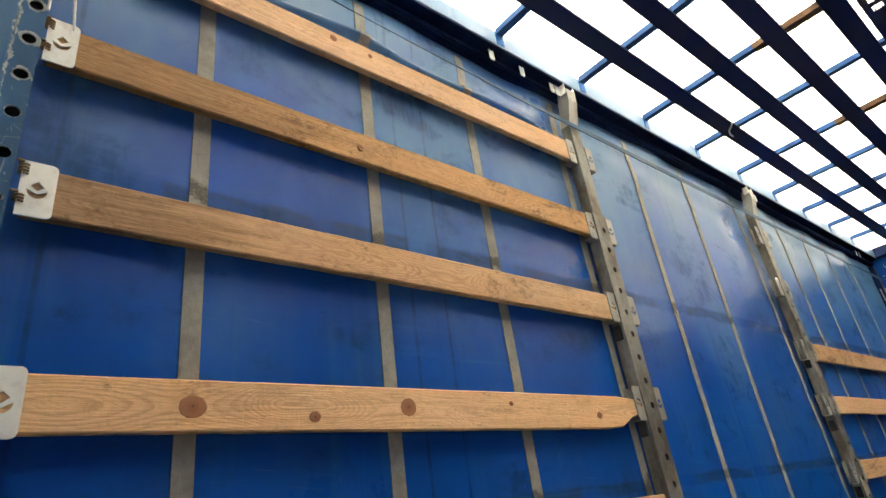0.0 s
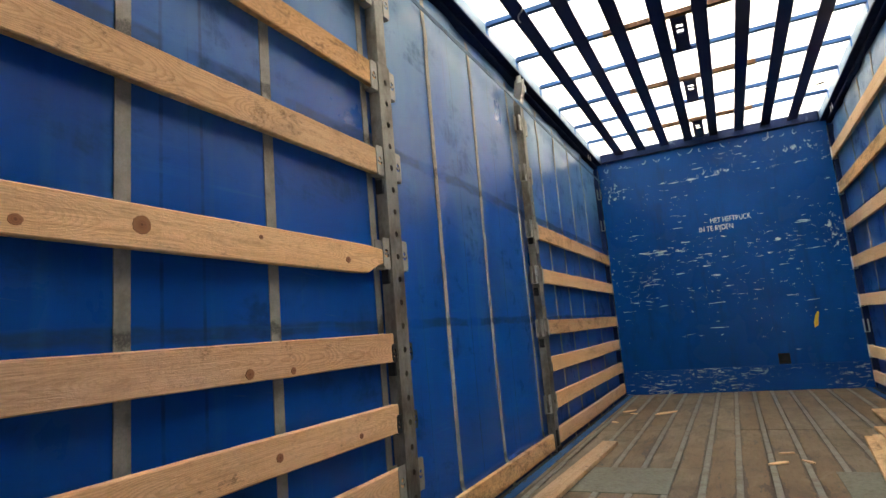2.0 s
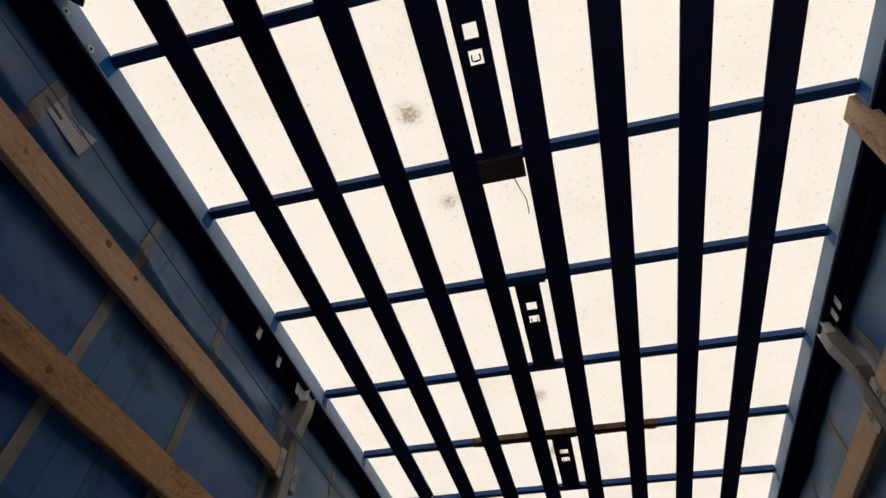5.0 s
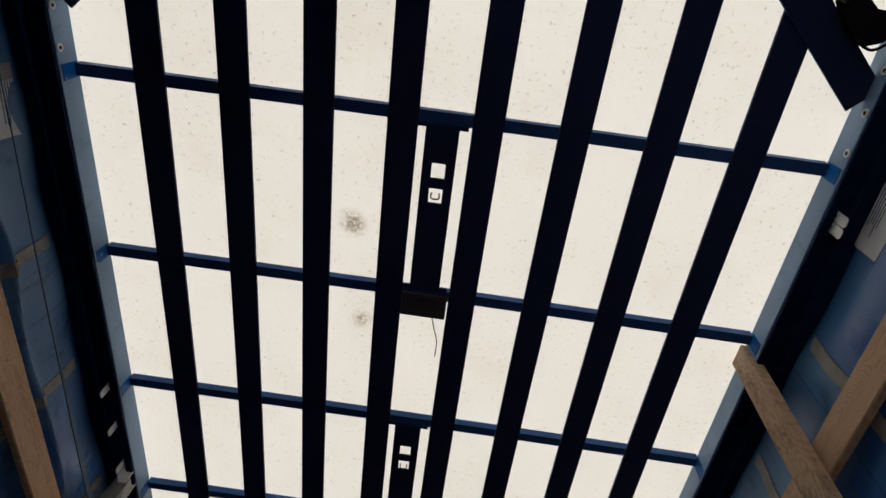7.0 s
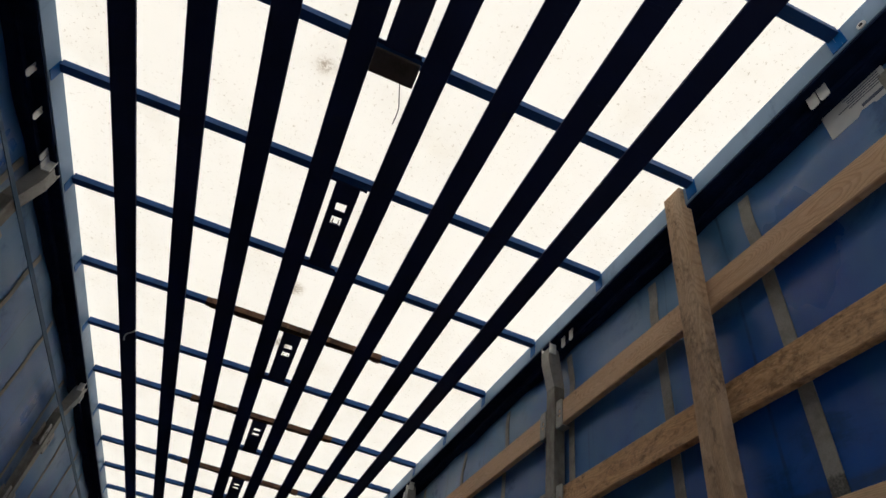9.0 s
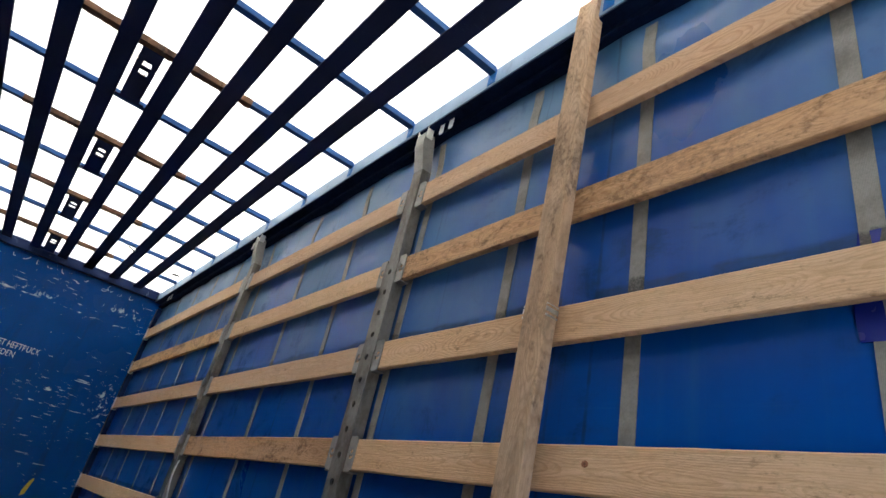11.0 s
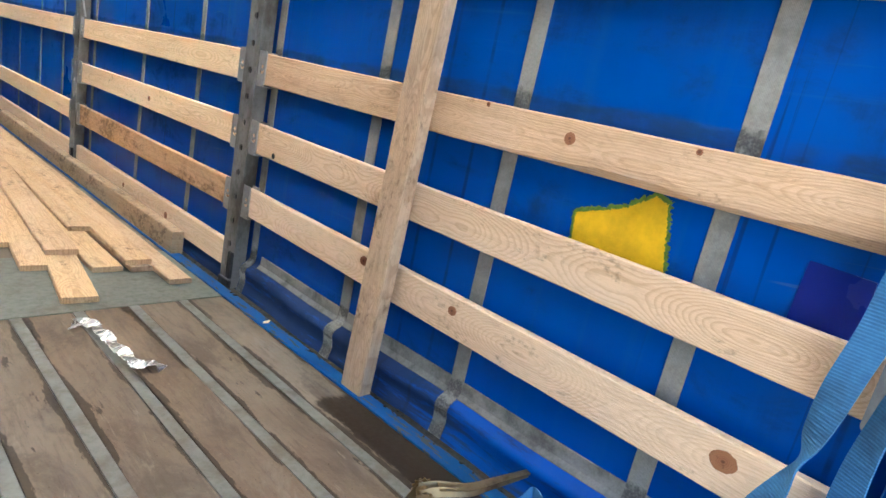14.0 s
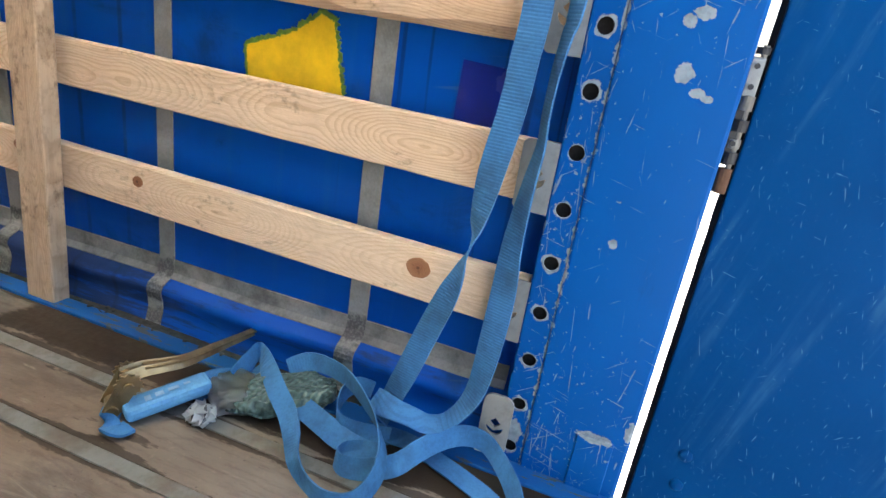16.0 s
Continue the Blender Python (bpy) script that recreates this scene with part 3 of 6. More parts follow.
def knitted():
    n = Nodes("green_pad")
    p = n.vmath("ADD", n.co, n.scaled((0.012, 0.012, 0.012), n.noise(n.co, 25.0, 2)))
    u = n.math("ADD", n.axis(0, p), n.math("MULTIPLY", n.axis(1, p), 1.2))
    w = n.math("SUBTRACT", n.axis(1, p), n.math("MULTIPLY", n.axis(0, p), 0.8))
    loops = n.math("MULTIPLY", n.math("SINE", n.math("MULTIPLY", u, 260.0)), n.math("SINE", n.math("MULTIPLY", w, 230.0)))
    a = n.noise(n.co, 30.0, 4, 0.65)
    col = n.mix(n.ramp(a, 0.3, 0.7), (0.125, 0.185, 0.15), (0.065, 0.105, 0.085))
    col = n.mix(n.ramp(loops, -0.6, 0.2, 0.55, 0.0), col, (0.03, 0.05, 0.042))
    return n.done(col, 0.35, 0.0, n.bump(n.math("ADD", loops, a), 0.8, 0.004), 0.5)


PAD = knitted()


def knot_wood():
    n = Nodes("knot_heartwood")
    far = n.node("ShaderNodeVectorMath", 1, _0=n.scaled((1, 0, 1)))
    far.node.operation = "LENGTH"
    wob = n.math("ADD", n.math("MULTIPLY", far, 1.0), n.math("MULTIPLY", n.noise(n.co, 90.0, 2), 0.006))
    col = n.mix(n.ramp(n.math("SINE", n.math("MULTIPLY", wob, 1700.0)), -1, 1), (0.215, 0.085, 0.040), (0.285, 0.122, 0.060))
    col = n.mix(n.ramp(wob, 0.009, 0.020, 0.0, 0.7), col, (0.31, 0.14, 0.068))
    col = n.mix(n.ramp(wob, 0.0045, 0.0075, 0.85, 0.0), col, (0.10, 0.036, 0.016))
    col = n.mix(n.ramp(n.noise(n.co, 160.0, 3), 0.60, 0.74, 0.0, 0.6), col, (0.10, 0.042, 0.02))
    return n.done(col, 0.6, 0.0, None, 0.25)


def webbing(name, base, dirt, ribs, axis, marks=()):
    n = Nodes(name)
    a = n.noise(n.scaled((4, 4, 4)), 2.5, 6, 0.7)
    f = n.noise(n.co, 180.0, 3)
    col = n.mix(n.ramp(a, 0.38, 0.72, 0.0, 0.85), base, dirt)
    col = n.mix(n.ramp(f, 0.4, 0.75, 0.0, 0.35), col, tuple(c * 0.55 for c in base))
    r = n.math("SINE", n.math("MULTIPLY", n.axis(axis), ribs))
    for height in marks:
        far = n.math("ABSOLUTE", n.math("SUBTRACT", n.math("ADD", n.axis(2), n.math("MULTIPLY", n.math("SUBTRACT", a, 0.5), 0.12)), height))
        col = n.mix(n.math("MULTIPLY", n.ramp(far, 0.012, 0.03, 0.85, 0.0), n.ramp(f, 0.25, 0.6, 0.5, 1.0)), col, (0.05, 0.05, 0.05))
    col = n.mix(n.ramp(r, -0.2, -0.9, 0.0, 0.3), col, tuple(c * 0.45 for c in base))
    return n.done(col, 0.8, 0.0, n.bump(n.math("ADD", n.math("MULTIPLY", r, 0.5), f), 0.4, 0.0012), 0.2)


KNOT = knot_wood()
STRAP_GREY = webbing("webbing_grey", (0.335, 0.325, 0.29), (0.17, 0.16, 0.138), 2200.0, 1, (0.14, 0.085, 0.02, 0.925, 1.71))
STRAP_BLUE = webbing("webbing_blue", (0.050, 0.180, 0.375), (0.034, 0.095, 0.175), 1100.0, 2)
STRAP_LOOSE = webbing("webbing_faded", (0.050, 0.178, 0.355), (0.026, 0.080, 0.150), 0.0, 2)
HEM_TAPE = webbing("hem_tape", (0.25, 0.24, 0.215), (0.055, 0.052, 0.048), 0.0, 2)

STRAP_LIGHT = webbing("webbing_pale", (0.14, 0.36, 0.58), (0.09, 0.25, 0.44), 0.0, 0)


def floor_board():
    n = Nodes("floor_plywood")
    r = n.random()
    p = n.vmath("ADD", n.co, n.node("ShaderNodeCombineXYZ", 0, _1=n.math("MULTIPLY", r, 9.0)))
    a = n.noise(n.scaled((2, 0.9, 1), p), 2.2, 6, 0.65)
    b = n.noise(n.scaled((40, 5, 1), p), 1.6, 5, 0.7)
    c = n.noise(p, 60.0, 3, 0.7)
    col = n.mix(n.ramp(a, 0.3, 0.7), (0.225, 0.190, 0.147), (0.160, 0.133, 0.101))
    col = n.mix(n.ramp(n.math("ADD", n.noise(n.scaled((0.5, 0.35, 1)), 1.3, 3), n.math("MULTIPLY", r, 0.15)), 0.46, 0.64, 0.0, 0.55), col, (0.155, 0.096, 0.055))
    col = n.mix(n.ramp(b, 0.45, 0.75, 0.0, 0.55), col, (0.085, 0.058, 0.04))
    col = n.mix(n.ramp(c, 0.55, 0.8, 0.0, 0.5), col, (0.255, 0.205, 0.155))
    tread = n.noise(n.scaled((5, 2.6, 1), n.vmath("ADD", n.co, (3.1, 7.7, 0))), 1.0, 7, 0.72, 0.6)
    col = n.mix(n.ramp(tread, 0.47, 0.66, 0.0, 0.7), col, (0.092, 0.074, 0.056))
    col = n.mix(n.ramp(tread, 0.44, 0.30, 0.0, 0.5), col, (0.24, 0.205, 0.165))
    scuff = n.ramp(n.noise(n.scaled((16, 2.2, 1), p), 1.7, 5, 0.7, 0.8), 0.60, 0.72, 0.0, 0.5)
    col = n.mix(scuff, col, (0.26, 0.215, 0.165))
    seam = n.math("ABSOLUTE", n.math("SUBTRACT", n.math("FRACT", n.math("DIVIDE", n.math("ADD", n.axis(0), 1.058 + 0.1683 * 4), 0.1683)), 0.5))
    rag = n.noise(n.scaled((30, 7, 1), p), 1.0, 5, 0.7)
    soak = n.math("ADD", n.noise(n.scaled((6, 1.5, 1), p), 1.0, 5, 0.65), n.math("ADD", n.ramp(seam, 0.24, 0.40, -0.06, 0.115), n.math("MULTIPLY", n.math("SUBTRACT", rag, 0.5), 0.42)))
    wet = n.ramp(soak, 0.548, 0.59, 0.0, 0.86)
    x, y = n.axis(0), n.axis(1)
    edge = n.math("ADD", 0.99, n.math("MULTIPLY", n.math("SUBTRACT", rag, 0.5), 0.10))
    pool = n.math("MULTIPLY", n.ramp(n.math("SUBTRACT", x, edge), 0.0, 0.012), n.ramp(n.math("ADD", y, n.math("MULTIPLY", rag, 0.1)), 1.24, 1.27, 1.0, 0.0))
    wet = n.math("MAXIMUM", wet, n.math("MULTIPLY", pool, 1.05))
    col = n.mix(n.math("MULTIPLY", wet, 0.92), col, (0.030, 0.020, 0.013))
    grit = n.ramp(n.noise(n.scaled((1, 1, 1), p), 140.0, 2, 0.6), 0.70, 0.74, 0.0, 0.7)
    col = n.mix(grit, col, (0.06, 0.045, 0.03))
    rough = n.math("SUBTRACT", n.ramp(c, 0.2, 0.8, 0.6, 0.82), n.math("MULTIPLY", wet, 0.25))
    return n.done(col, rough, 0.0, n.bump(n.math("ADD", b, c), 0.25, 0.002), 0.14)


PLYWOOD = floor_board()


def roof_sheet():
    n = Nodes("roof_tarpaulin")
    t = n.tree
    a = n.noise(n.co, 4.0, 6, 0.7)
    b = n.noise(n.scaled((30, 30, 30)), 1.0, 4, 0.7)
    col = n.mix(n.ramp(a, 0.45, 0.8, 0.0, 0.18), (0.86, 0.845, 0.80), (0.66, 0.61, 0.50))
    col = n.mix(n.ramp(b, 0.68, 0.78, 0.0, 0.4), col, (0.5, 0.47, 0.4))
    speck = n.noise(n.scaled((70, 70, 0)), 1.0, 5, 0.75)
    for x, y, r in ((-0.275, 0.81, 0.062), (-0.23, 1.20, 0.062), (-0.1, 2.5, 0.07), (-0.05, 3.05, 0.06), (0.12, 4.1, 0.07), (-0.3, 3.5, 0.04)):
        far = n.node("ShaderNodeVectorMath", 1, _0=n.vmath("SUBTRACT", n.scaled((1, 1, 0)), (x, y, 0)))
        far.node.operation = "LENGTH"
        spot = n.math("MULTIPLY", n.ramp(n.math("ADD", far, n.math("MULTIPLY", n.math("SUBTRACT", a, 0.5), 0.12)), r * 0.1, r, 1.0, 0.0), n.ramp(speck, 0.42, 0.56))
        col = n.mix(n.math("MULTIPLY", spot, 0.75), col, (0.30, 0.235, 0.15))
    fleck = n.math("MULTIPLY", n.ramp(n.noise(n.scaled((64, 64, 0)), 1.0, 4, 0.7), 0.60, 0.66, 0.0, 0.5), n.ramp(a, 0.36, 0.55))
    col = n.mix(fleck, col, (0.40, 0.35, 0.26))
    tl = n.tree.nodes.new("ShaderNodeBsdfTranslucent")
    df = n.tree.nodes.new("ShaderNodeBsdfDiffuse")
    n.put(tl.inputs["Color"], col), n.put(df.inputs["Color"], col)
    m = t.nodes.new("ShaderNodeMixShader")
    m.inputs[0].default_value = 0.35
    t.links.new(tl.outputs[0], m.inputs[1]), t.links.new(df.outputs[0], m.inputs[2])
    t.links.new(m.outputs[0], t.nodes["Material Output"].inputs["Surface"])
    return n.mat


TARP = roof_sheet()
# ground set this pale to bounce more light through the rear opening
YARD_BOUNCE = plain("yard_bounce", (0.30, 0.29, 0.27), 0.85, 0.3, 3.0)


def film_plastic():
    n = Nodes("clear_film")
    n.bsdf.inputs["Transmission Weight"].default_value = 0.82
    return n.done((0.80, 0.79, 0.76), 0.32, 0.0, n.bump(n.noise(n.co, 45.0, 4), 0.5, 0.006), 0.45)


FILM = film_plastic()
BAG = film_plastic()
BAG.name = "bag_film"
BAG.node_tree.nodes["Bump"].inputs["Strength"].default_value = 0.15
BAG.node_tree.nodes["Principled BSDF"].inputs["Transmission Weight"].default_value = 0.97


# ---- mesh helpers ----
def mesh_of(name, bm, material, smooth=False):
    bmesh.ops.recalc_face_normals(bm, faces=bm.faces)
    me = bpy.data.meshes.new(name)
    bm.to_mesh(me)
    bm.free()
    me.materials.append(material)
    if smooth:
        me.polygons.foreach_set("use_smooth", [True] * len(me.polygons))
    return me


def part(name, bm, material, parent, label="", smooth=False):
    ob = new(name, mesh_of(name, bm, material, smooth))
    ob.parent = parent
    return tagged(ob, label)


def thing(name, label, category, group="", kind="", at=(0, 0, 0)):
    ob = new(name)
    ob.empty_display_size = 0.1
    ob.location = at
    return tagged(ob, label, category, group, kind)


def single(name, bm, material, label, category, group="", kind="", m=None, smooth=False):
    ob = new(name, mesh_of(name, bm, material, smooth))
    if m is not None:
        ob.matrix_basis = m
    return tagged(ob, label, category, group, kind)


def box(bm, lo, hi, bevel=0.0):
    made = bmesh.ops.create_cube(bm, size=1.0)["verts"]
    size = [b - a for a, b in zip(lo, hi)]
    for v in made:
        v.co = Vector([(a + b) / 2 + c * s for a, b, c, s in zip(lo, hi, v.co, size)])
    if bevel:
        edges = list({e for v in made for e in v.link_edges})
        bmesh.ops.bevel(bm, geom=edges, offset=bevel, segments=2, profile=0.5, affect="EDGES")
    return bm


def boxed(lo, hi, bevel=0.0):
    return box(bmesh.new(), lo, hi, bevel)


def rounded(x0, y0, x1, y1, r, corners=(1, 1, 1, 1)):
    """A rectangle with the named corners rounded, from the lower left one anticlockwise."""
    out = []
    for k, (cx, cy, a) in enumerate(((x0 + r, y0 + r, 180), (x1 - r, y0 + r, 270), (x1 - r, y1 - r, 0), (x0 + r, y1 - r, 90))):
        if corners[k]:
            out += [(cx + r * math.cos(radians(a + 15 * i)), cy + r * math.sin(radians(a + 15 * i))) for i in range(7)]
        else:
            out.append(((x0, y0), (x1, y0), (x1, y1), (x0, y1))[k])
    return out


def sheet(outer, holes, t, frame_m=None, bm=None):
    """A plate of thickness t cut from an outline with holes, in its own xy plane, then moved by frame_m."""
    tmp = bmesh.new()
    for loop in [outer, *holes]:
        vs = [tmp.verts.new((x, y, 0)) for x, y in loop]
        for a, b in zip(vs, vs[1:] + vs[:1]):
            tmp.edges.new((a, b))
    bmesh.ops.triangle_fill(tmp, use_beauty=True, use_dissolve=False, edges=tmp.edges[:])
    faces = tmp.faces[:]
    ext = bmesh.ops.extrude_face_region(tmp, geom=faces)
    for v in [g for g in ext["geom"] if isinstance(g, bmesh.types.BMVert)]:
        v.co.z += t
    bmesh.ops.recalc_face_normals(tmp, faces=tmp.faces)
    if frame_m is not None:
        bmesh.ops.transform(tmp, matrix=frame_m, verts=tmp.verts)
    if bm is None:
        return tmp
    me = bpy.data.meshes.new("tmp")
    tmp.to_mesh(me)
    tmp.free()
    bm.from_mesh(me)
    bpy.data.meshes.remove(me)
    return bm


def perforated(x0, x1, z0, z1, cx, heights, r, t, frame_m, n=8):
    """An upright strip of thickness t with a column of round holes, in the frame of sheet()."""
    bm = bmesh.new()
    cuts = [z0] + [(a + b) / 2 for a, b in zip(heights, heights[1:])] + [z1]
    for lo, hi, h in zip(cuts, cuts[1:], heights):
        for e, edge in ((-1, x0), (1, x1)):
            arc = [(cx + e * r * math.sin(math.pi * i / n), h - r * math.cos(math.pi * i / n)) for i in range(n + 1)]
            loop = [(cx, lo)] + arc + [(cx, hi), (edge, hi), (edge, lo)]
            front = [bm.verts.new((x, y, t)) for x, y in loop]
            back = [bm.verts.new((x, y, 0)) for x, y in loop]
            bm.faces.new(front), bm.faces.new(back)
            for i in range(1, n + 1):
                bm.faces.new((front[i], front[i + 1], back[i + 1], back[i]))
            i = len(loop) - 2
            bm.faces.new((front[i], front[i + 1], back[i + 1], back[i]))
    bmesh.ops.remove_doubles(bm, verts=bm.verts, dist=0.00005)
    bmesh.ops.transform(bm, matrix=frame_m, verts=bm.verts)
    return bm


def cyl(bm, a, b, r, n=12, r2=None):
    a, b = Vector(a), Vector(b)
    m = Matrix.Translation((a + b) / 2) @ (b - a).to_track_quat("Z", "Y").to_matrix().to_4x4()
    bmesh.ops.create_cone(bm, cap_ends=True, segments=n, radius1=r, radius2=r if r2 is None else r2, depth=(b - a).length, matrix=m)
    return bm


def smooth_path(points, per=8):
    """Catmull-Rom through the points."""
    pts = [Vector(p) for p in points]
    out = []
    for i in range(len(pts) - 1):
        p0, p1, p2, p3 = pts[max(i - 1, 0)], pts[i], pts[i + 1], pts[min(i + 2, len(pts) - 1)]
        for k in range(per):
            t = k / per
            out.append(0.5 * (2 * p1 + (p2 - p0) * t + (2 * p0 - 5 * p1 + 4 * p2 - p3) * t * t + (3 * p1 - p0 - 3 * p2 + p3) * t ** 3))
    out.append(pts[-1])
    return out


def tube(points, r, n=8, per=8):
    bm = bmesh.new()
    path = smooth_path(points, per)
    rows = []
    for i, p in enumerate(path):
        d = (path[min(i + 1, len(path) - 1)] - path[max(i - 1, 0)]).normalized()
        u = d.cross(Vector((0.31, 0.2, 0.93))).normalized()
        w = d.cross(u)
        rows.append([bm.verts.new(p + r * (u * math.cos(2 * math.pi * k / n) + w * math.sin(2 * math.pi * k / n))) for k in range(n)])
    for a, b in zip(rows, rows[1:]):
        for k in range(n):
            bm.faces.new((a[k], a[(k + 1) % n], b[(k + 1) % n], b[k]))
    bm.faces.new(rows[0]), bm.faces.new(rows[-1])
    return bm


def ribbon(points, sides, width, t=0.003, per=8, taper=0.0):
    """A flat band that follows points; sides give the direction of its width at each of them."""
    bm = bmesh.new()
    path, side = smooth_path(points, per), smooth_path(sides, per)
    rows = []
    for i, p in enumerate(path):
        d = (path[min(i + 1, len(path) - 1)] - path[max(i - 1, 0)]).normalized()
        s = (side[i] - d * side[i].dot(d)).normalized()
        nrm = d.cross(s).normalized()
        h = s * width / 2 * (1 - taper * i / len(path))
        rows.append([bm.verts.new(p - h + nrm * t / 2), bm.verts.new(p + h + nrm * t / 2), bm.verts.new(p + h - nrm * t / 2), bm.verts.new(p - h - nrm * t / 2)])
    for a, b in zip(rows, rows[1:]):
        for k in range(4):
            bm.faces.new((a[k], a[(k + 1) % 4], b[(k + 1) % 4], b[k]))
    bm.faces.new(rows[0]), bm.faces.new(rows[-1])
    return bm


def board(length, height, thick, seed, wane=None, broken=False):
    """A sawn board along x with softened, slightly uneven edges. wane: (start, end, depth) of bark edge missing at its foot."""
    r = random.Random(seed)
    bm = bmesh.new()
    steps = max(10, int(length / 0.07))
    ph = [r.uniform(0, 6.3) for _ in range(4)]
    rows = []
    for i in range(steps + 1):
        x = length * i / steps
        c = 0.0035
        lo = 0.0018 * math.sin(2.1 * x + ph[0]) + r.uniform(-0.0006, 0.0006)
        hi = height + 0.0018 * math.sin(1.7 * x + ph[1]) + r.uniform(-0.0006, 0.0006)
        off = 0.001 * math.sin(1.3 * x + ph[2]) * (x / length) * (1 - x / length) * 4
        cut = 0.0
        if wane and wane[0] < x < wane[1]:
            k = (x - wane[0]) / (wane[1] - wane[0])
            cut = wane[2] * math.sin(math.pi * k) ** 0.5 * (0.8 + 0.35 * math.sin(13 * x) + 0.15 * math.sin(41 * x))
        if broken:
            k = max(0.0, (x - length * 0.925) / (length * 0.075))
            lo += 0.05 * min(1, k * 1.4) + (r.uniform(-0.006, 0.006) if k > 0.6 else 0)
            hi -= 0.012 * k
        sec = [(0, lo + cut + c), (c, lo + cut * 0.55), (thick - c, lo), (thick, lo + c), (thick, hi - c), (thick - c, hi), (c, hi), (0, hi - c)]
        rows.append([bm.verts.new((x, y + off, z)) for y, z in sec])
    for a, b in zip(rows, rows[1:]):
        for k in range(8):
            bm.faces.new((a[k], a[(k + 1) % 8], b[(k + 1) % 8], b[k]))
    bm.faces.new(rows[0]), bm.faces.new(rows[-1])
    return bm


def flat_text(words, size, m, material, parent, label=""):
    cu = bpy.data.curves.new("lettering", "FONT")
    cu.body, cu.size, cu.extrude = words, size, 0.0006
    tmp = bpy.data.objects.new("lettering", cu)
    me = bpy.data.meshes.new_from_object(tmp)
    bpy.data.objects.remove(tmp)
    me.materials.clear()
    me.materials.append(material)
    ob = new("lettering", me)
    ob.parent, ob.matrix_basis = parent, m
    return tagged(ob, label)


# ---- setting: yard, floor, walls, bulkhead, roof ----
single("ground", boxed((-400, -400, -1.35), (400, 400, -1.25)), YARD_BOUNCE, "pale yard ground round the truck, added to bounce light into it", "ground", kind="structure")

floor = thing("floor", "brown plywood load floor with long steel strips", "floor", kind="structure")
part("subfloor", boxed((-1.22, REAR, -0.12), (1.22, FRONT, -0.012)), DARK, floor)
STRIPS = [-1.058 + 0.1683 * k for k in range(13)]


# how far the curtain's foot bulges inwards, by height
FOOT = ((-0.2, 0.065), (-0.1, 0.065), (0.0, 0.058), (0.035, 0.046), (0.06, 0.048), (0.085, 0.055), (0.10, 0.045), (0.112, 0.02), (0.125, 0.004), (0.15, 0.0), (0.2, 0.0))


def curtain_wall(name, side, strap_ys, label):
    """A tarpaulin side curtain: a slightly billowing sheet with thickness, its vertical webbing straps as parts."""
    bm = bmesh.new()
    ny = 190
    inner = WALL * side

    def at(y, z):
        billow = 0.006 * math.sin(2.6 * y + 0.8 * side) * math.sin(1.9 * z + 0.4) + 0.003 * math.sin(7.3 * y + 1.1 * z)
        low = 0.0
        for (za, oa), (zb, ob) in zip(FOOT, FOOT[1:]):
            if za <= z < zb:
                low = oa + (ob - oa) * (z - za) / (zb - za)
        low *= (1.0 if y < 2.02 else 0.8) * (1.0 if side > 0 else 0.85) * (1 + 0.14 * math.sin(9.1 * y) * math.sin(3.7 * y + 1.0))
        crease = 0.002 * max(0.0, 1 - abs(y) / 0.18) * math.sin(88 * y + 1.3 * z)
        ridge = 0.0
        if side < 0 and y < 2.1:
            crest = 2.522 + 0.014 * math.sin(8.5 * y + 0.6) - 0.012 * y
            ridge = 0.034 * math.exp(-((z - crest) / 0.021) ** 2) * min(1.0, (2.1 - y) / 0.3)
        slack = max(0.0, min(1.0, (z - 2.3) / 0.25)) * (0.007 * math.sin(5.3 * y + 7.0 * z + 1.1 * side) * math.sin(17.0 * z - 2.2 * y) + 0.004 * math.sin(13.0 * y - 9.0 * z))
        return Vector((inner + side * (billow + crease) - side * (low + ridge + slack), y, z))

    ys = [-0.12 + 0.0085 * i for i in range(40)] + [0.22 + (FRONT - 0.17) * i / ny for i in range(ny + 1)]
    zs = [-0.10 + 0.01 * k for k in range(27)] + [0.17 + 0.03 * k for k in range(4)] + [0.30 + 0.085 * k for k in range(25)] + [2.42 + 0.012 * k for k in range(16)] + [2.62 + 0.03 * k for k in range(6)]
    grid = [[bm.verts.new(at(y, z)) for z in zs] for y in ys]
    back = [[bm.verts.new(at(y, z) + Vector((side * 0.006, 0, 0))) for z in zs] for y in ys]
    for i in range(len(ys) - 1):
        for k in range(len(zs) - 1):
            bm.faces.new((grid[i][k], grid[i + 1][k], grid[i + 1][k + 1], grid[i][k + 1]))
            bm.faces.new((back[i][k], back[i][k + 1], back[i + 1][k + 1], back[i + 1][k]))
    for row in (0, -1):
        for k in range(len(zs) - 1):
            bm.faces.new((grid[row][k], grid[row][k + 1], back[row][k + 1], back[row][k]))
    for col in (0, -1):
        for i in range(len(ys) - 1):
            bm.faces.new((grid[i][col], grid[i + 1][col], back[i + 1][col], back[i][col]))
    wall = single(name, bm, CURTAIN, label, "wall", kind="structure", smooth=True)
    for y, w in strap_ys:
        pts = [at(y, z) - Vector((side * 0.003, 0, 0)) for z in zs if z < 2.73]
        part("strap", ribbon(pts, [(0, 1, 0)] * len(pts), w, 0.003, 1), STRAP_GREY, wall)
    return wall, at


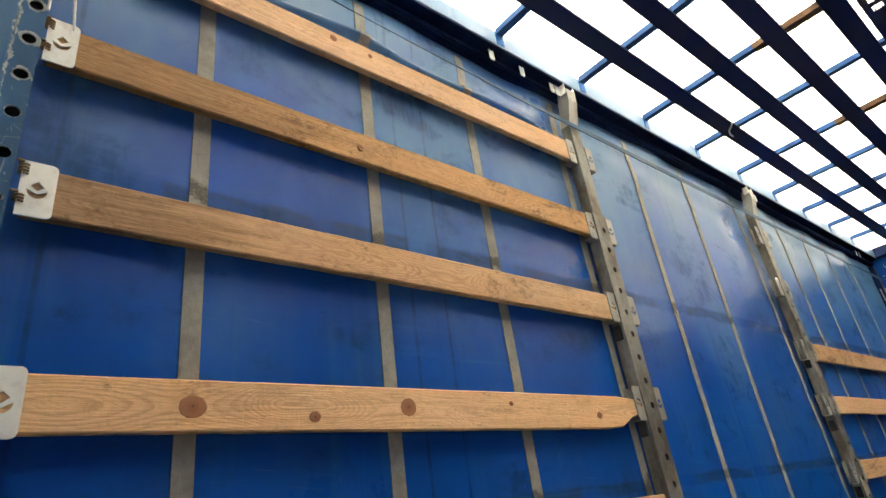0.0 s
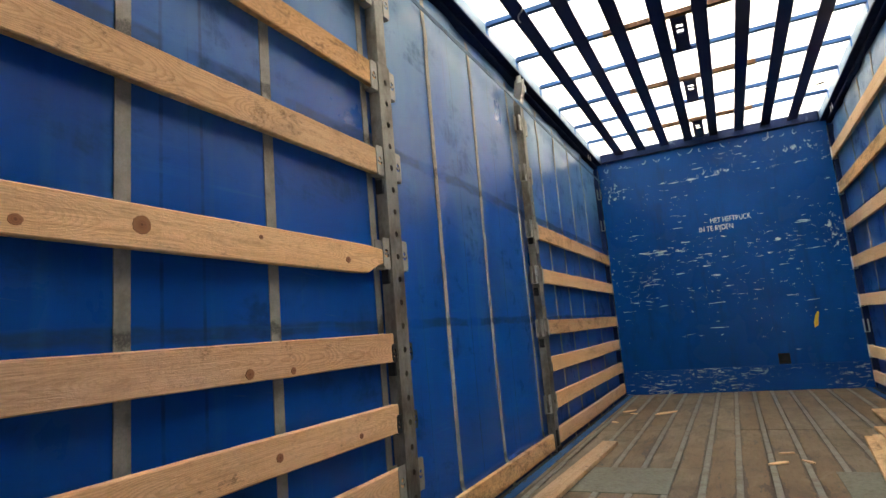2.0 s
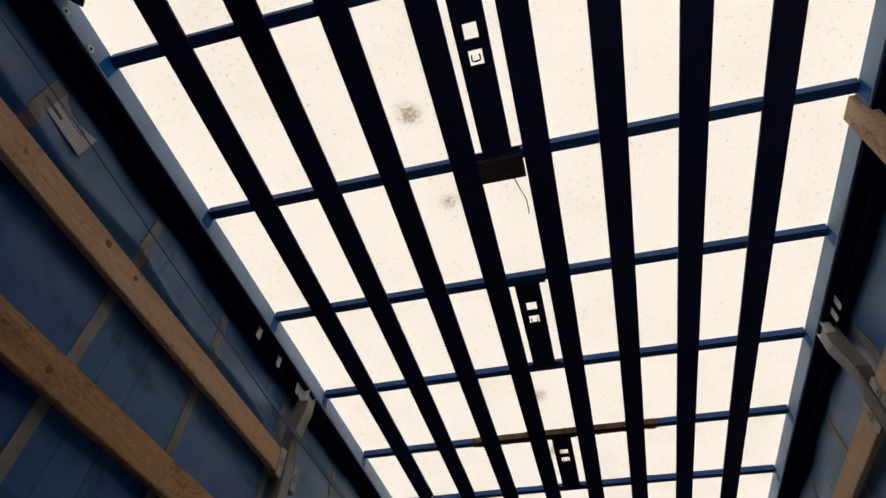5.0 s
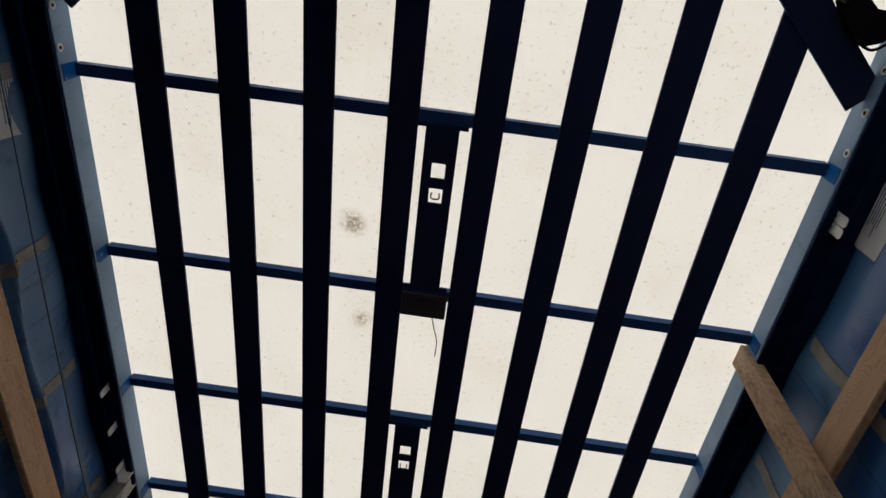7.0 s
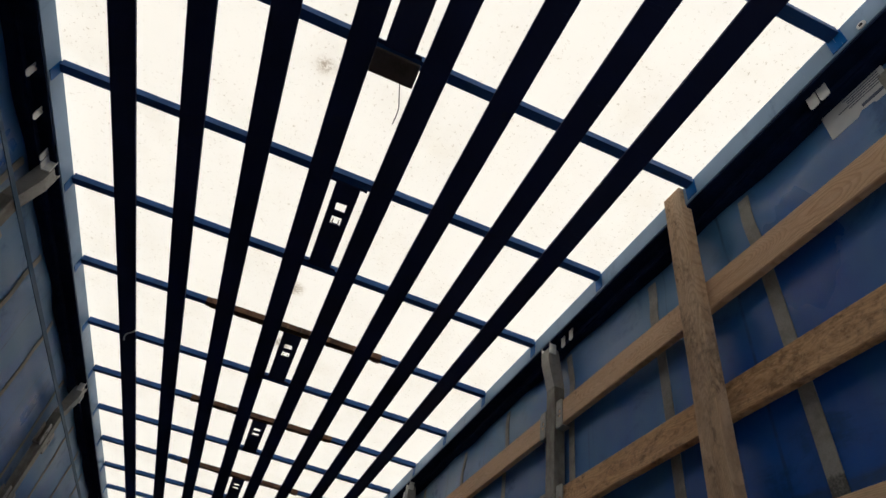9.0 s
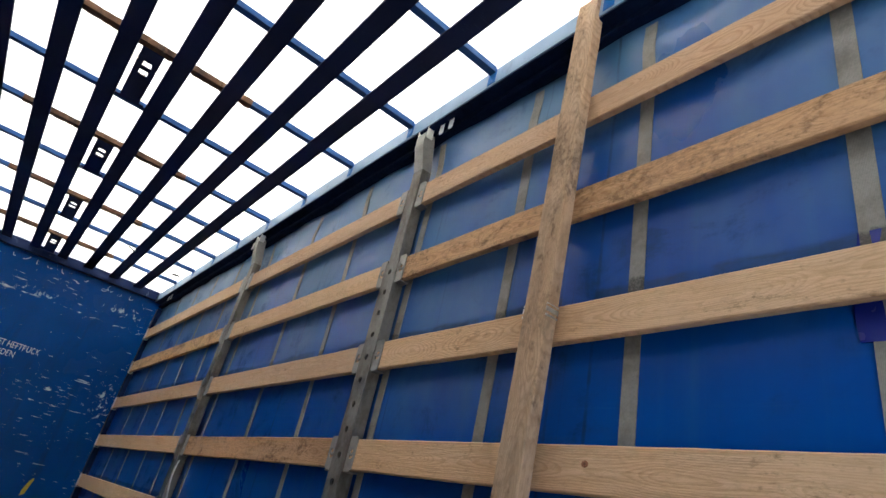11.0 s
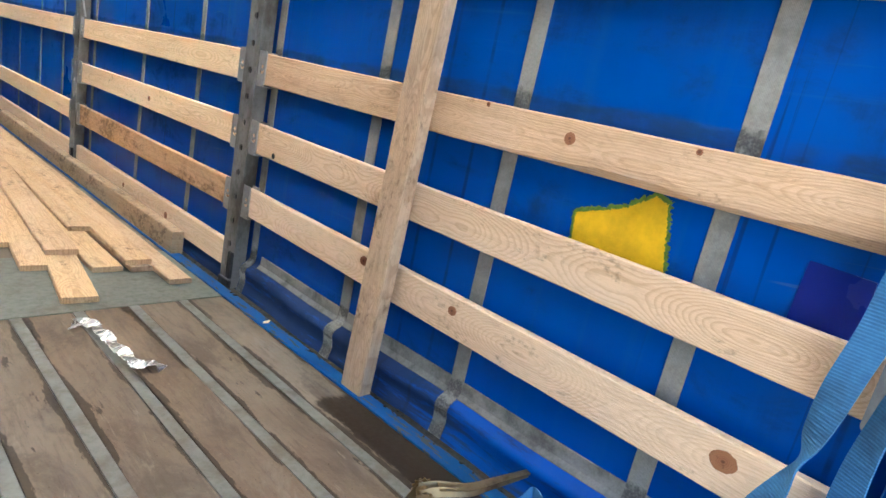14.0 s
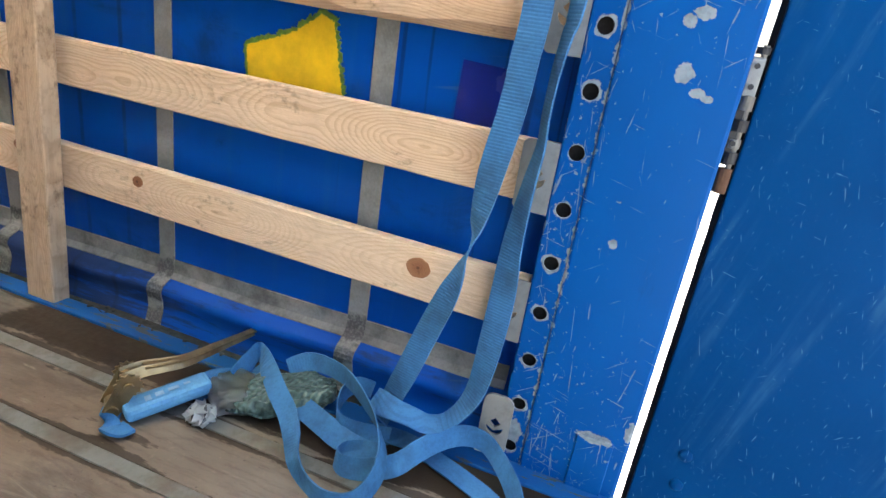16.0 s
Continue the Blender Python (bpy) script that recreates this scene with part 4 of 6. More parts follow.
wall_left, left_at = curtain_wall("wall_left", -1, [(0.39, 0.045), (0.932, 0.044), (1.443, 0.044), (2.045, 0.04), (2.695, 0.038), (3.30, 0.038), (4.03, 0.036), (4.76, 0.036), (5.25, 0.036), (5.78, 0.036), (6.42, 0.036)], "blue tarpaulin side curtain with grey webbing straps and dirt bands")
wall_right, right_at = curtain_wall("wall_right", 1, [(0.38, 0.047), (0.918, 0.046), (1.432, 0.046), (2.04, 0.042), (2.69, 0.038), (3.30, 0.038), (4.03, 0.036), (4.68, 0.036), (5.25, 0.036), (5.80, 0.036), (6.42, 0.036)], "blue tarpaulin side curtain with grey webbing straps and mended patches")
bm = bmesh.new()
rows = [[bm.verts.new(right_at(0.02 + 0.02 * k, z) - Vector((0.0035 if edge else 0.001, 0, 0))) for z, edge in ((0.112, 0), (0.114, 1), (0.126, 1), (0.14, 1), (0.158, 1), (0.160, 0))] for k in range(99)]
for p, q in zip(rows, rows[1:]):
    for k in range(5):
        bm.faces.new((p[k], p[k + 1], q[k + 1], q[k]))
part("hem_tape", bm, HEM_TAPE, wall_right, "dirty grey hem tape above the curtain's foot")


def curtain_patch(name, outline, material, label, ragged=0.0, seed=1):
    """A flat patch stuck on the right-hand curtain, outlined in y and z."""
    r = random.Random(seed)
    loop = []
    for (y0, z0), (y1, z1) in zip(outline, outline[1:] + outline[:1]):
        for k in range(48):
            loop.append((y0 + (y1 - y0) * k / 48 + r.uniform(-ragged, ragged), z0 + (z1 - z0) * k / 48 + r.uniform(-ragged, ragged)))
    lift = 0.0045 if name == "patch" else 0.0032
    mid = (sum(y for y, z in loop) / len(loop), sum(z for y, z in loop) / len(loop))
    bm = bmesh.new()

    def spot(y, z, off):
        return bm.verts.new(right_at(y, z) - Vector((off, 0, 0)))

    hub = spot(*mid, lift)
    rings = [[spot(mid[0] + (y - mid[0]) * f, mid[1] + (z - mid[1]) * f, off) for y, z in loop] for f, off in ((0.5, lift), (1.0, lift), (1.0, -0.001))]
    for k in range(len(loop)):
        n = (k + 1) % len(loop)
        bm.faces.new((hub, rings[0][k], rings[0][n]))
        for a, b in zip(rings, rings[1:]):
            bm.faces.new((a[k], b[k], b[n], a[n]))
    return part(name, bm, material, wall_right, label)


curtain_patch("thread_fringe", [(0.697, 0.635), (0.703, 0.71), (0.585, 0.752), (0.523, 0.794), (0.488, 0.781), (0.458, 0.632)], GREEN_FRINGE, "frayed green threads round the patch", 0.005, 9)
curtain_patch("patch", [(0.688, 0.632), (0.696, 0.703), (0.580, 0.745), (0.522, 0.785), (0.494, 0.774), (0.463, 0.630)], YELLOW, "ragged yellow painted patch", 0.0025, 3)
curtain_patch("patch", [(0.226, 0.625), (0.222, 0.747), (0.118, 0.742), (0.112, 0.615)], PATCH, "violet-blue repair patch", 0.0, 4)
curtain_patch("patch", [(0.424, 1.50), (0.428, 1.575), (0.406, 1.728), (0.30, 1.73), (0.30, 1.495)], PATCH, "violet-blue repair patch", 0.0, 5)

# bulkhead
bulk = single("wall_front", boxed((-1.25, FRONT, -0.02), (1.25, FRONT + 0.05, 3.0)), BULKHEAD, "blue painted front bulkhead with many white scratches", "wall", kind="structure")
KICK = painted("kick_paint", (0.001, 0.055, 0.25), (0.42, 0.47, 0.46), 0.75, (0.5, 1, 3.5), 0.45)
part("kick_plate", boxed((-1.19, FRONT - 0.012, 0.0), (1.19, FRONT - 0.0005, 0.262), 0.003), KICK, bulk)
LETTER = painted("stencil_paint", (0.58, 0.64, 0.70), (0.004, 0.055, 0.24), 1.15, (1.2, 1, 1.2), 0.5)
flat_text("MET HEFTRUCK", 0.058, pose(-0.045, FRONT - 0.002, 1.857, 90, 0, 0) @ Matrix.Diagonal((1, 1.45, 1, 1)), LETTER, bulk, "worn white stencilled lettering")
flat_text("IN TE RIJDEN", 0.058, pose(-0.17, FRONT - 0.002, 1.772, 90, 0, 0) @ Matrix.Diagonal((1.05, 1.45, 1, 1)), LETTER, bulk, "worn white stencilled lettering")
part("vent", boxed((0.405, FRONT - 0.008, 0.27), (0.515, FRONT - 0.0005, 0.38), 0.003), DARK, bulk, "black square vent cover")
part("paint_mark", sheet([(0, 0), (0.035, 0.02), (0.045, 0.09), (0.06, 0.15), (0.05, 0.17), (0.02, 0.12), (0.0, 0.05)], [], 0.002, pose(0.78, FRONT - 0.0005, 0.625, 90, 0, 0)), YELLOW_DULL, bulk, "yellow paint smear")
for k in range(19):
    x = -1.10 + 0.12 * k + rng.uniform(-0.05, 0.05)
    g, h, a0, a1 = rng.uniform(0.5, 1.1), rng.uniform(0.6, 1.2), rng.choice((0, 20, 60)), rng.choice((120, 160, 180))
    turn = range(a0, a1 + 1, 20)
    loop = [(0.045 * g * math.cos(radians(a)), -0.05 * h * math.sin(radians(a))) for a in turn] + [(0.038 * g * math.cos(radians(a)), -0.041 * h * math.sin(radians(a))) for a in reversed(turn)]
    part("scuff", sheet(loop, [], 0.0015, pose(min(max(x, -1.1), 1.1), FRONT - 0.0005, 2.735 + rng.uniform(-0.03, 0.02), 90, rng.uniform(-35, 35), 0)), LETTER, bulk)

# ceiling
bm = bmesh.new()
for z in (2.8835, 2.8865):
    rows = [[bm.verts.new((-1.25 + 0.125 * k, y, z + camber(-1.25 + 0.125 * k))) for k in range(21)] for y in (REAR - 0.1, FRONT + 0.05)]
    for k in range(20):
        bm.faces.new((rows[0][k], rows[0][k + 1], rows[1][k + 1], rows[1][k]))
ceiling = single("ceiling", bm, TARP, "translucent cream-white roof tarpaulin with fine specks", "ceiling", kind="structure")


# ---- roof frame ----
def roof_rail(side):
    """Side rail of the roof with the black curtain track under it, rollers and screws."""
    t = thing("roof_rail", "light blue steel roof rail with a black curtain track beneath", "rail", "roof rails", kind="structure")
    lo, hi = sorted((1.15 * side, 1.26 * side))
    mid = 1.168 * side
    part("rail", boxed((min(lo if side > 0 else mid, mid), REAR, 2.784), (max(mid, hi if side < 0 else mid), FRONT, 2.872), 0.002), RAIL_BLUE, t)
    lo, hi = sorted((1.1685 * side, 1.26 * side))
    part("rail_back", boxed((lo, REAR, 2.784), (hi, FRONT, 2.8825)), RAIL_BLUE, t)
    lo, hi = sorted((1.212 * side, 1.265 * side))
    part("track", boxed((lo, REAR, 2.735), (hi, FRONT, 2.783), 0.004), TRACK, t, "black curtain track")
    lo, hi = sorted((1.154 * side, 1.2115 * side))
    # thin near-black sheet added so the rail's underside reads dark
    part("underside_strip", boxed((lo, REAR, 2.774), (hi, FRONT, 2.7835)), TRACK, t, "dark strip added under the rail")
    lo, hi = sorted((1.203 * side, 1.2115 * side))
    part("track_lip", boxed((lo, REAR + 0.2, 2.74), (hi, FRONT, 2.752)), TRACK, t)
    for y in (0.098, 0.214, 0.33):
        part("screw", cyl(bmesh.new(), (1.1495 * side, y, 2.799), (1.146 * side, y, 2.799), 0.013, 14), WHITE, t)
        part("screw_socket", cyl(bmesh.new(), (1.1459 * side, y, 2.799), (1.1452 * side, y, 2.799), 0.006, 10), DARK, t)
    ys = (1.60, 1.80, 2.015, 2.055, 4.28, 4.32, 6.6, 6.7) if side < 0 else (0.512, 0.548, 1.93, 2.0, 4.30, 4.34, 6.6, 6.7)
    for y in ys:
        outer = rounded(-0.016, -0.046, 0.016, 0.046, 0.011)
        face = Matrix(((0, 0, -side, 1.184 * side), (1, 0, 0, y), (0, 1, 0, 2.763), (0, 0, 0, 1)))
        part("roller", sheet(outer, [rounded(-0.006, 0.008, 0.006, 0.034, 0.005)], 0.003, face), WHITE, t, "white curtain roller hook")
    return t


roof_rail(-1), roof_rail(1)
for k, y in enumerate(BOWS):
    bow = thing("roof_bow", "blue steel roof bow across the load space", "roof bow", "roof bows")
    rusty = k in (4, 6, 8, 10)
    xs = [-1.148 + 2.296 * i / 16 for i in range(17)]
    bm = bmesh.new()
    rows = [[bm.verts.new((x, y + e, ROOF + h + camber(x))) for e, h in ((-0.019, 0.0125), (0.019, 0.0125), (0.019, 0.0425), (-0.019, 0.0425))] for x in xs]
    for p, q in zip(rows, rows[1:]):
        for i in range(4):
            bm.faces.new((p[i], p[(i + 1) % 4], q[(i + 1) % 4], q[i]))
    bm.faces.new(rows[0]), bm.faces.new(rows[-1])
    part("bar", bm, BOW_BLUE, bow)
    for s in (-1, 1):
        part("end_plate", boxed((1.1485 * s - 0.001, y - 0.024, ROOF - 0.045), (1.1485 * s + 0.001, y + 0.024, ROOF + 0.027)), STEEL_BLUE, bow, "flat blue welded end plate")
    if rusty:
        q = random.Random(k)
        bm = bmesh.new()
        rows = []
        x = -0.50
        while x < 0.51:
            h = q.uniform(0.002, 0.009)
            rows.append([bm.verts.new((x, y + e, ROOF + dz + camber(x))) for e, dz in ((-0.018 - h, 0.0105 - h / 2), (0.018 + h, 0.0105 - h / 3), (0.018 + h, 0.04), (-0.018 - h, 0.04))])
            x += q.uniform(0.006, 0.03)
        for p, r2 in zip(rows, rows[1:]):
            for i in range(4):
                bm.faces.new((p[i], p[(i + 1) % 4], r2[(i + 1) % 4], r2[i]))
        bm.faces.new(rows[0]), bm.faces.new(rows[-1])
        part("rust_crust", bm, RUST, bow, "flaking rusty middle stretch")
for k, x in enumerate(SLATS):
    bm = bmesh.new()
    box(bm, (x - 0.0473, REAR - 0.05, ROOF + camber(x)), (x + 0.0473, FRONT - 0.06, ROOF + 0.012 + camber(x)), 0.002)
    single("roof_slat", bm, SLAT_NAVY, "dark navy lengthwise roof slat under the bows", "roof slat", "roof slats")
for k in range(0, 11, 2):
    y0, y1 = BOWS[k] + 0.02, (BOWS[k + 1] if k < 10 else FRONT - 0.06) - 0.02
    x = -0.01
    L = y1 - y0
    mid = y0 + 0.35 * L
    holes = [[(x - 0.022, mid - 0.085), (x + 0.022, mid - 0.085), (x + 0.022, mid - 0.035), (x - 0.022, mid - 0.035)], [(x - 0.022, mid + 0.0), (x + 0.022, mid + 0.0), (x + 0.022, mid + 0.05), (x - 0.022, mid + 0.05)]]
    plate = thing("roof_plate", "dark navy lock plate with two cut-outs between roof slats", "plate", "roof plates")
    part("plate", sheet([(x - 0.052, y0), (x + 0.052, y0), (x + 0.052, y1), (x - 0.052, y1)], holes, 0.006, pose(0, 0, ROOF + 0.004 + camber(0))), SLAT_NAVY, plate)
    part("latch", tube([(x - 0.012, mid + 0.012, ROOF + camber(0)), (x - 0.012, mid + 0.03, ROOF - 0.006 + camber(0)), (x + 0.012, mid + 0.03, ROOF - 0.006 + camber(0)), (x + 0.012, mid + 0.012, ROOF + camber(0))], 0.0025, 6, 4), DARK, plate)
    for e in (y0, y1):
        part("end_bracket", boxed((x - 0.079, e - 0.012, ROOF + 0.0125 + camber(0)), (x + 0.079, e + 0.012, ROOF + 0.017 + camber(0))), SLAT_NAVY, plate)
splice = thing("junction_box", "brown metal box with a loose wire on a roof bow", "junction box")
part("box", boxed((-0.086, 1.02, ROOF - 0.012 + camber(0)), (0.074, 1.115, ROOF + 0.0005 + camber(0)), 0.004), BROWN_BOX, splice)
part("wire", tube([(0.03, 1.112, ROOF - 0.008), (0.045, 1.15, ROOF - 0.03), (0.058, 1.20, ROOF - 0.025), (0.058, 1.27, ROOF - 0.02)], 0.002, 6), DARK, splice)
for s in (-1, 1):
    d = Vector((0.33, 0.32, 0)).normalized()
    n2 = Vector((-d.y, d.x, 0)) * 0.05
    a, b = Vector((0.80, -0.13, 0)), Vector((1.149, 0.185, 0))
    loop = [(p.x * s, p.y) for p in (a - n2, b - n2, b + n2, a + n2)]
    single("corner_brace", sheet(loop, [], 0.008, pose(0, 0, ROOF - 0.009)), SLAT_NAVY, "dark navy diagonal brace in the rear roof corner", "brace", "corner braces")
lamp = thing("marker_lamp", "black lamp housing with a cable by the rear roof corner", "lamp")
part("housing", sheet([(0.966, -0.05), (0.985, -0.074), (1.025, -0.066), (1.052, -0.046), (1.10, -0.044), (1.118, -0.01), (1.10, 0.03), (1.056, 0.046), (1.02, 0.02)], [], 0.05, pose(0, 0, ROOF - 0.062)), RUBBER, lamp)
part("bracket", boxed((1.05, -0.04, ROOF - 0.03), (1.15, -0.005, ROOF - 0.0098), 0.004), RUBBER, lamp)
part("cable", tube([(1.05, 0.04, ROOF - 0.045), (1.085, 0.052, ROOF - 0.05), (1.12, 0.032, ROOF - 0.045), (1.145, 0.0, ROOF - 0.02)], 0.004, 6), RUBBER, lamp)
part("cable", tube([(0.99, -0.07, ROOF - 0.04), (0.978, -0.10, ROOF - 0.03), (0.995, -0.13, ROOF - 0.025), (1.01, -0.16, ROOF - 0.02), (1.03, REAR, ROOF - 0.02)], 0.005, 6), RUBBER, lamp)
single("roof_hook", tube([(-0.866, 3.355, ROOF + 0.004), (-0.878, 3.365, ROOF - 0.007), (-0.910, 3.40, ROOF - 0.009), (-0.926, 3.45, ROOF - 0.009), (-0.930, 3.495, ROOF - 0.004)], 0.005, 8), WHITE, "small white plastic hook clipped round a roof slat", "hook")
for x, y, a in ((0.57, 5.87, 20), (1.045, 6.10, -35)):
    q = random.Random(int(y * 100))
    loop = [(q.uniform(0.03, 0.06) * math.cos(i * 0.7), q.uniform(0.015, 0.03) * math.sin(i * 0.7)) for i in range(9)]
    single("torn_scrap", sheet(loop, [], 0.002, pose(x, y, ROOF - 0.012, 35, 10, a)), RUBBER, "dark torn scrap of sheeting caught on a roof slat", "scrap", "torn scraps")
single("rear_header", boxed((-1.25, REAR - 0.08, 2.72), (1.25, REAR - 0.001, 2.882), 0.005), STEEL_BLUE, "blue steel beam over the rear opening", "beam", kind="structure")
single("front_header", boxed((-1.145, FRONT - 0.055, 2.785), (1.145, FRONT - 0.0005, 2.882), 0.005), FRAME_BLUE, "dark blue beam along the bulkhead top", "beam", kind="structure")


# ---- pillars, posts and brackets ----
def face_frame(side, x, y, z):
    """Plate frame: sheet x to the world's y, sheet y to z, thickness towards the middle of the truck."""
    return Matrix(((0, 0, -side, x), (1, 0, 0, y), (0, 1, 0, z), (0, 0, 0, 1)))


def bracket_plate(w, h, corners):
    diamond = [(0.0, 0.019), (0.012, 0.007), (0.0, -0.003), (-0.012, 0.007)]
    smile = [(-0.0175, -0.001), (0.0, -0.0105), (0.0175, -0.001)] + [(0.0175 * math.cos(radians(a)), -0.003 + 0.0175 * math.sin(radians(a))) for a in range(-10, -171, -20)]
    k = min(1.0, w / 0.05)
    return rounded(-w / 2, -h / 2, w / 2, h / 2, 0.012, corners), [[(x * k, y) for x, y in diamond], [(x * k, y) for x, y in smile]]


def add_bracket(parent, side, y, z, w, material, out, label="", front=FACE - 0.001, h=0.125, pocketed=True):
    """A batten pocket: cut-out front plate, a back plate and a floor lip. out: +1 when the pocket opens to larger y."""
    o, holes = bracket_plate(w, h, (0, 1, 1, 0) if out > 0 else (1, 0, 0, 1))
    pocket = part("bracket", sheet(o, holes, 0.004, face_frame(side, side * front, y, z)), material, parent, label)
    if not pocketed:
        return pocket
    part("back_plate", boxed((min(side * 1.222, side * 1.226), y - w / 2, z - h * 0.48), (max(side * 1.222, side * 1.226), y + w / 2, z + h * 0.48)), material, pocket)
    part("lip", boxed((min(side * (FACE - 0.004), side * 1.226), y - w / 2, z - h / 2 - 0.0035), (max(side * (FACE - 0.004), side * 1.226), y + w / 2, z - h / 2 - 0.0003)), material, pocket)
    return pocket


def pillar(side, y, tops, left_slots, right_slots, black=()):
    """A sliding intermediate pillar: perforated channel, cranked head and its batten brackets."""
    t = thing("pillar", "grey galvanised perforated steel pillar with batten brackets", "pillar", "side pillars")
    first = 0.047 if side < 0 else 0.078
    heights = [first + 0.0965 * k for k in range(21)]
    part("channel_face", perforated(-0.047, 0.047, 0.0, 2.06, 0.008 if side < 0 else 0.0, heights, 0.0125, 0.004, face_frame(side, side * 1.184, y, 0.0)), GALVANISED, t)
    for e in (-1, 1):
        lo, hi = sorted((side * 1.1845, side * 1.232))
        part("channel_side", boxed((lo, y + e * 0.045 - 0.002, 0.0), (hi, y + e * 0.045 + 0.002, 2.06)), GALVANISED, t)
    lo, hi = sorted((side * 1.205, side * 1.236))
    # black backing: painted shade seen through the channel's holes
    part("channel_shade", boxed((lo, y - 0.042, 0.0), (hi, y + 0.042, 2.06)), DARK, t)
    lo, hi = sorted((side * 1.181, side * 1.235))
    part("upper_channel", boxed((lo, y - 0.036, 2.0605), (hi, y + 0.036, 2.55), 0.004), GALVANISED, t)
    bm = bmesh.new()
    prof = [(1.181, 2.5505), (1.235, 2.5505), (1.205, 2.75), (1.15, 2.75), (1.15, 2.68)]
    vs = [[bm.verts.new((side * px, y + e, pz)) for px, pz in prof] for e in (-0.034, 0.034)]
    bm.faces.new(vs[0]), bm.faces.new(vs[1])
    for k in range(5):
        bm.faces.new((vs[0][k], vs[0][(k + 1) % 5], vs[1][(k + 1) % 5], vs[1][k]))
    part("head", bm, BRACKET, t, "cranked steel head")
    for e in (-0.038, 0.038):
        lo, hi = sorted((side * 1.152, side * 1.189))
        part("head_cheek", boxed((lo, y + e - 0.003, 2.72), (hi, y + e + 0.003, 2.815), 0.002), BRACKET_WHITE, t)
    lo, hi = sorted((side * 1.17, side * 1.236))
    part("foot", boxed((lo, y - 0.045, -0.01), (hi, y + 0.045, 0.03), 0.004), BRACKET_BLACK, t, "blackened foot")
    lo, hi = sorted((side * 1.165, side * 1.18))
    part("foot_lever", boxed((lo, y - 0.05, 0.04), (hi, y - 0.018, 0.15), 0.006), BRACKET_BLACK, t)
    for k, top in enumerate(tops[:-1]):
        z = top - 0.055
        for e, slots in ((-1, left_slots), (1, right_slots)):
            if k in slots:
                m = BRACKET_BLACK if (e, k) in black else BRACKET
                if m is BRACKET_BLACK:
                    add_bracket(t, side, y + e * 0.064, z - 0.024, 0.032, m, e, h=0.07)
                else:
                    add_bracket(t, side, y + e * 0.073, z, 0.05, m, e)
    for z in (1.50, 1.12, 0.75) if side < 0 else ():
        lo, hi = sorted((side * 1.19, side * 1.225))
        part("clip", boxed((lo, y - 0.062, z - 0.03), (hi, y - 0.0475, z + 0.03), 0.004), DARK, t)
    return t


ALL = tuple(range(7))
PILLAR_LEFT = (2.438, 2.043, 1.663, 1.27, 0.89, 0.615, 0.372, 0.13)
pillar(-1, PILLARS[0], PILLAR_LEFT, ALL, ALL, ((-1, 4), (1, 4), (-1, 5), (1, 5)))
pillar(-1, PILLARS[1], LEFT_FRONT, (0, 1, 2, 3, 4, 6), ALL, ((1, 5),))
pillar(1, PILLARS[0], BATTEN_TOPS, ALL, ALL)
pillar(1, PILLARS[1], BATTEN_TOPS, ALL, ALL)


def rear_post(side, y, first, lip, paint):
    """A rear corner post whose row of holes runs at y, the lowest one at height first."""
    t = thing("rear_post", "scratched blue steel rear corner post with round holes", "post", "rear posts", kind="structure")
    heights = [first + 0.0995 * k for k in range(27)]
    part("flange", perforated(-0.026, lip, -0.1, 2.71, 0.0, heights, 0.0135, 0.004, face_frame(side, side * 1.168, y, 0.0)), paint, t)
    lo, hi = sorted((side * 1.19, side * 1.26))
    # solid black filler, painted shade behind the post's holes
    part("hollow_shade", boxed((lo, y - 0.026, -0.1), (hi, y + lip - 0.0005, 2.71)), DARK, t)
    lo, hi = sorted((side * 1.168, side * 1.26))
    part("edge", boxed((lo, y + lip + 0.0002, -0.1), (hi, y + lip + 0.003, 2.71)), paint, t)
    lo, hi = sorted((side * 1.158, side * 1.26))
    part("face", boxed((lo, REAR, -0.4), (hi, y - 0.0265, 2.71), 0.006), paint, t)
    for k, top in enumerate((LEFT_REAR if side < 0 else BATTEN_TOPS)[:-1]):
        z = top - 0.055 - (DROP[k] if side > 0 else 0.0)
        m = BRACKET_WHITE if side < 0 else BRACKET_GREY
        w = 0.062
        yb = y + (0.023 + 0.0065 * k if side < 0 else 0.027)
        pk = add_bracket(t, side, yb + w / 2, z, w, m, 1, front=FACE - 0.001 if side < 0 else 1.1635, pocketed=False)
        if side < 0 and k in (1, 2):
            for dz, turns in ((-0.034, 3), (0.030, 4)):
                coil = [(-1.186 + 0.0065 * math.cos(a), yb + 0.003 + 0.0075 * math.sin(a), z + dz + 0.0011 * a) for a in [0.8 * i for i in range(8 * turns)]]
                tail = [(coil[-1][0] + 0.004, coil[-1][1] - 0.012, coil[-1][2] - 0.002)]
                part("rope", tube(coil + tail, 0.0026, 6, 3), ROPE, pk, "tied fibre rope")
    return t


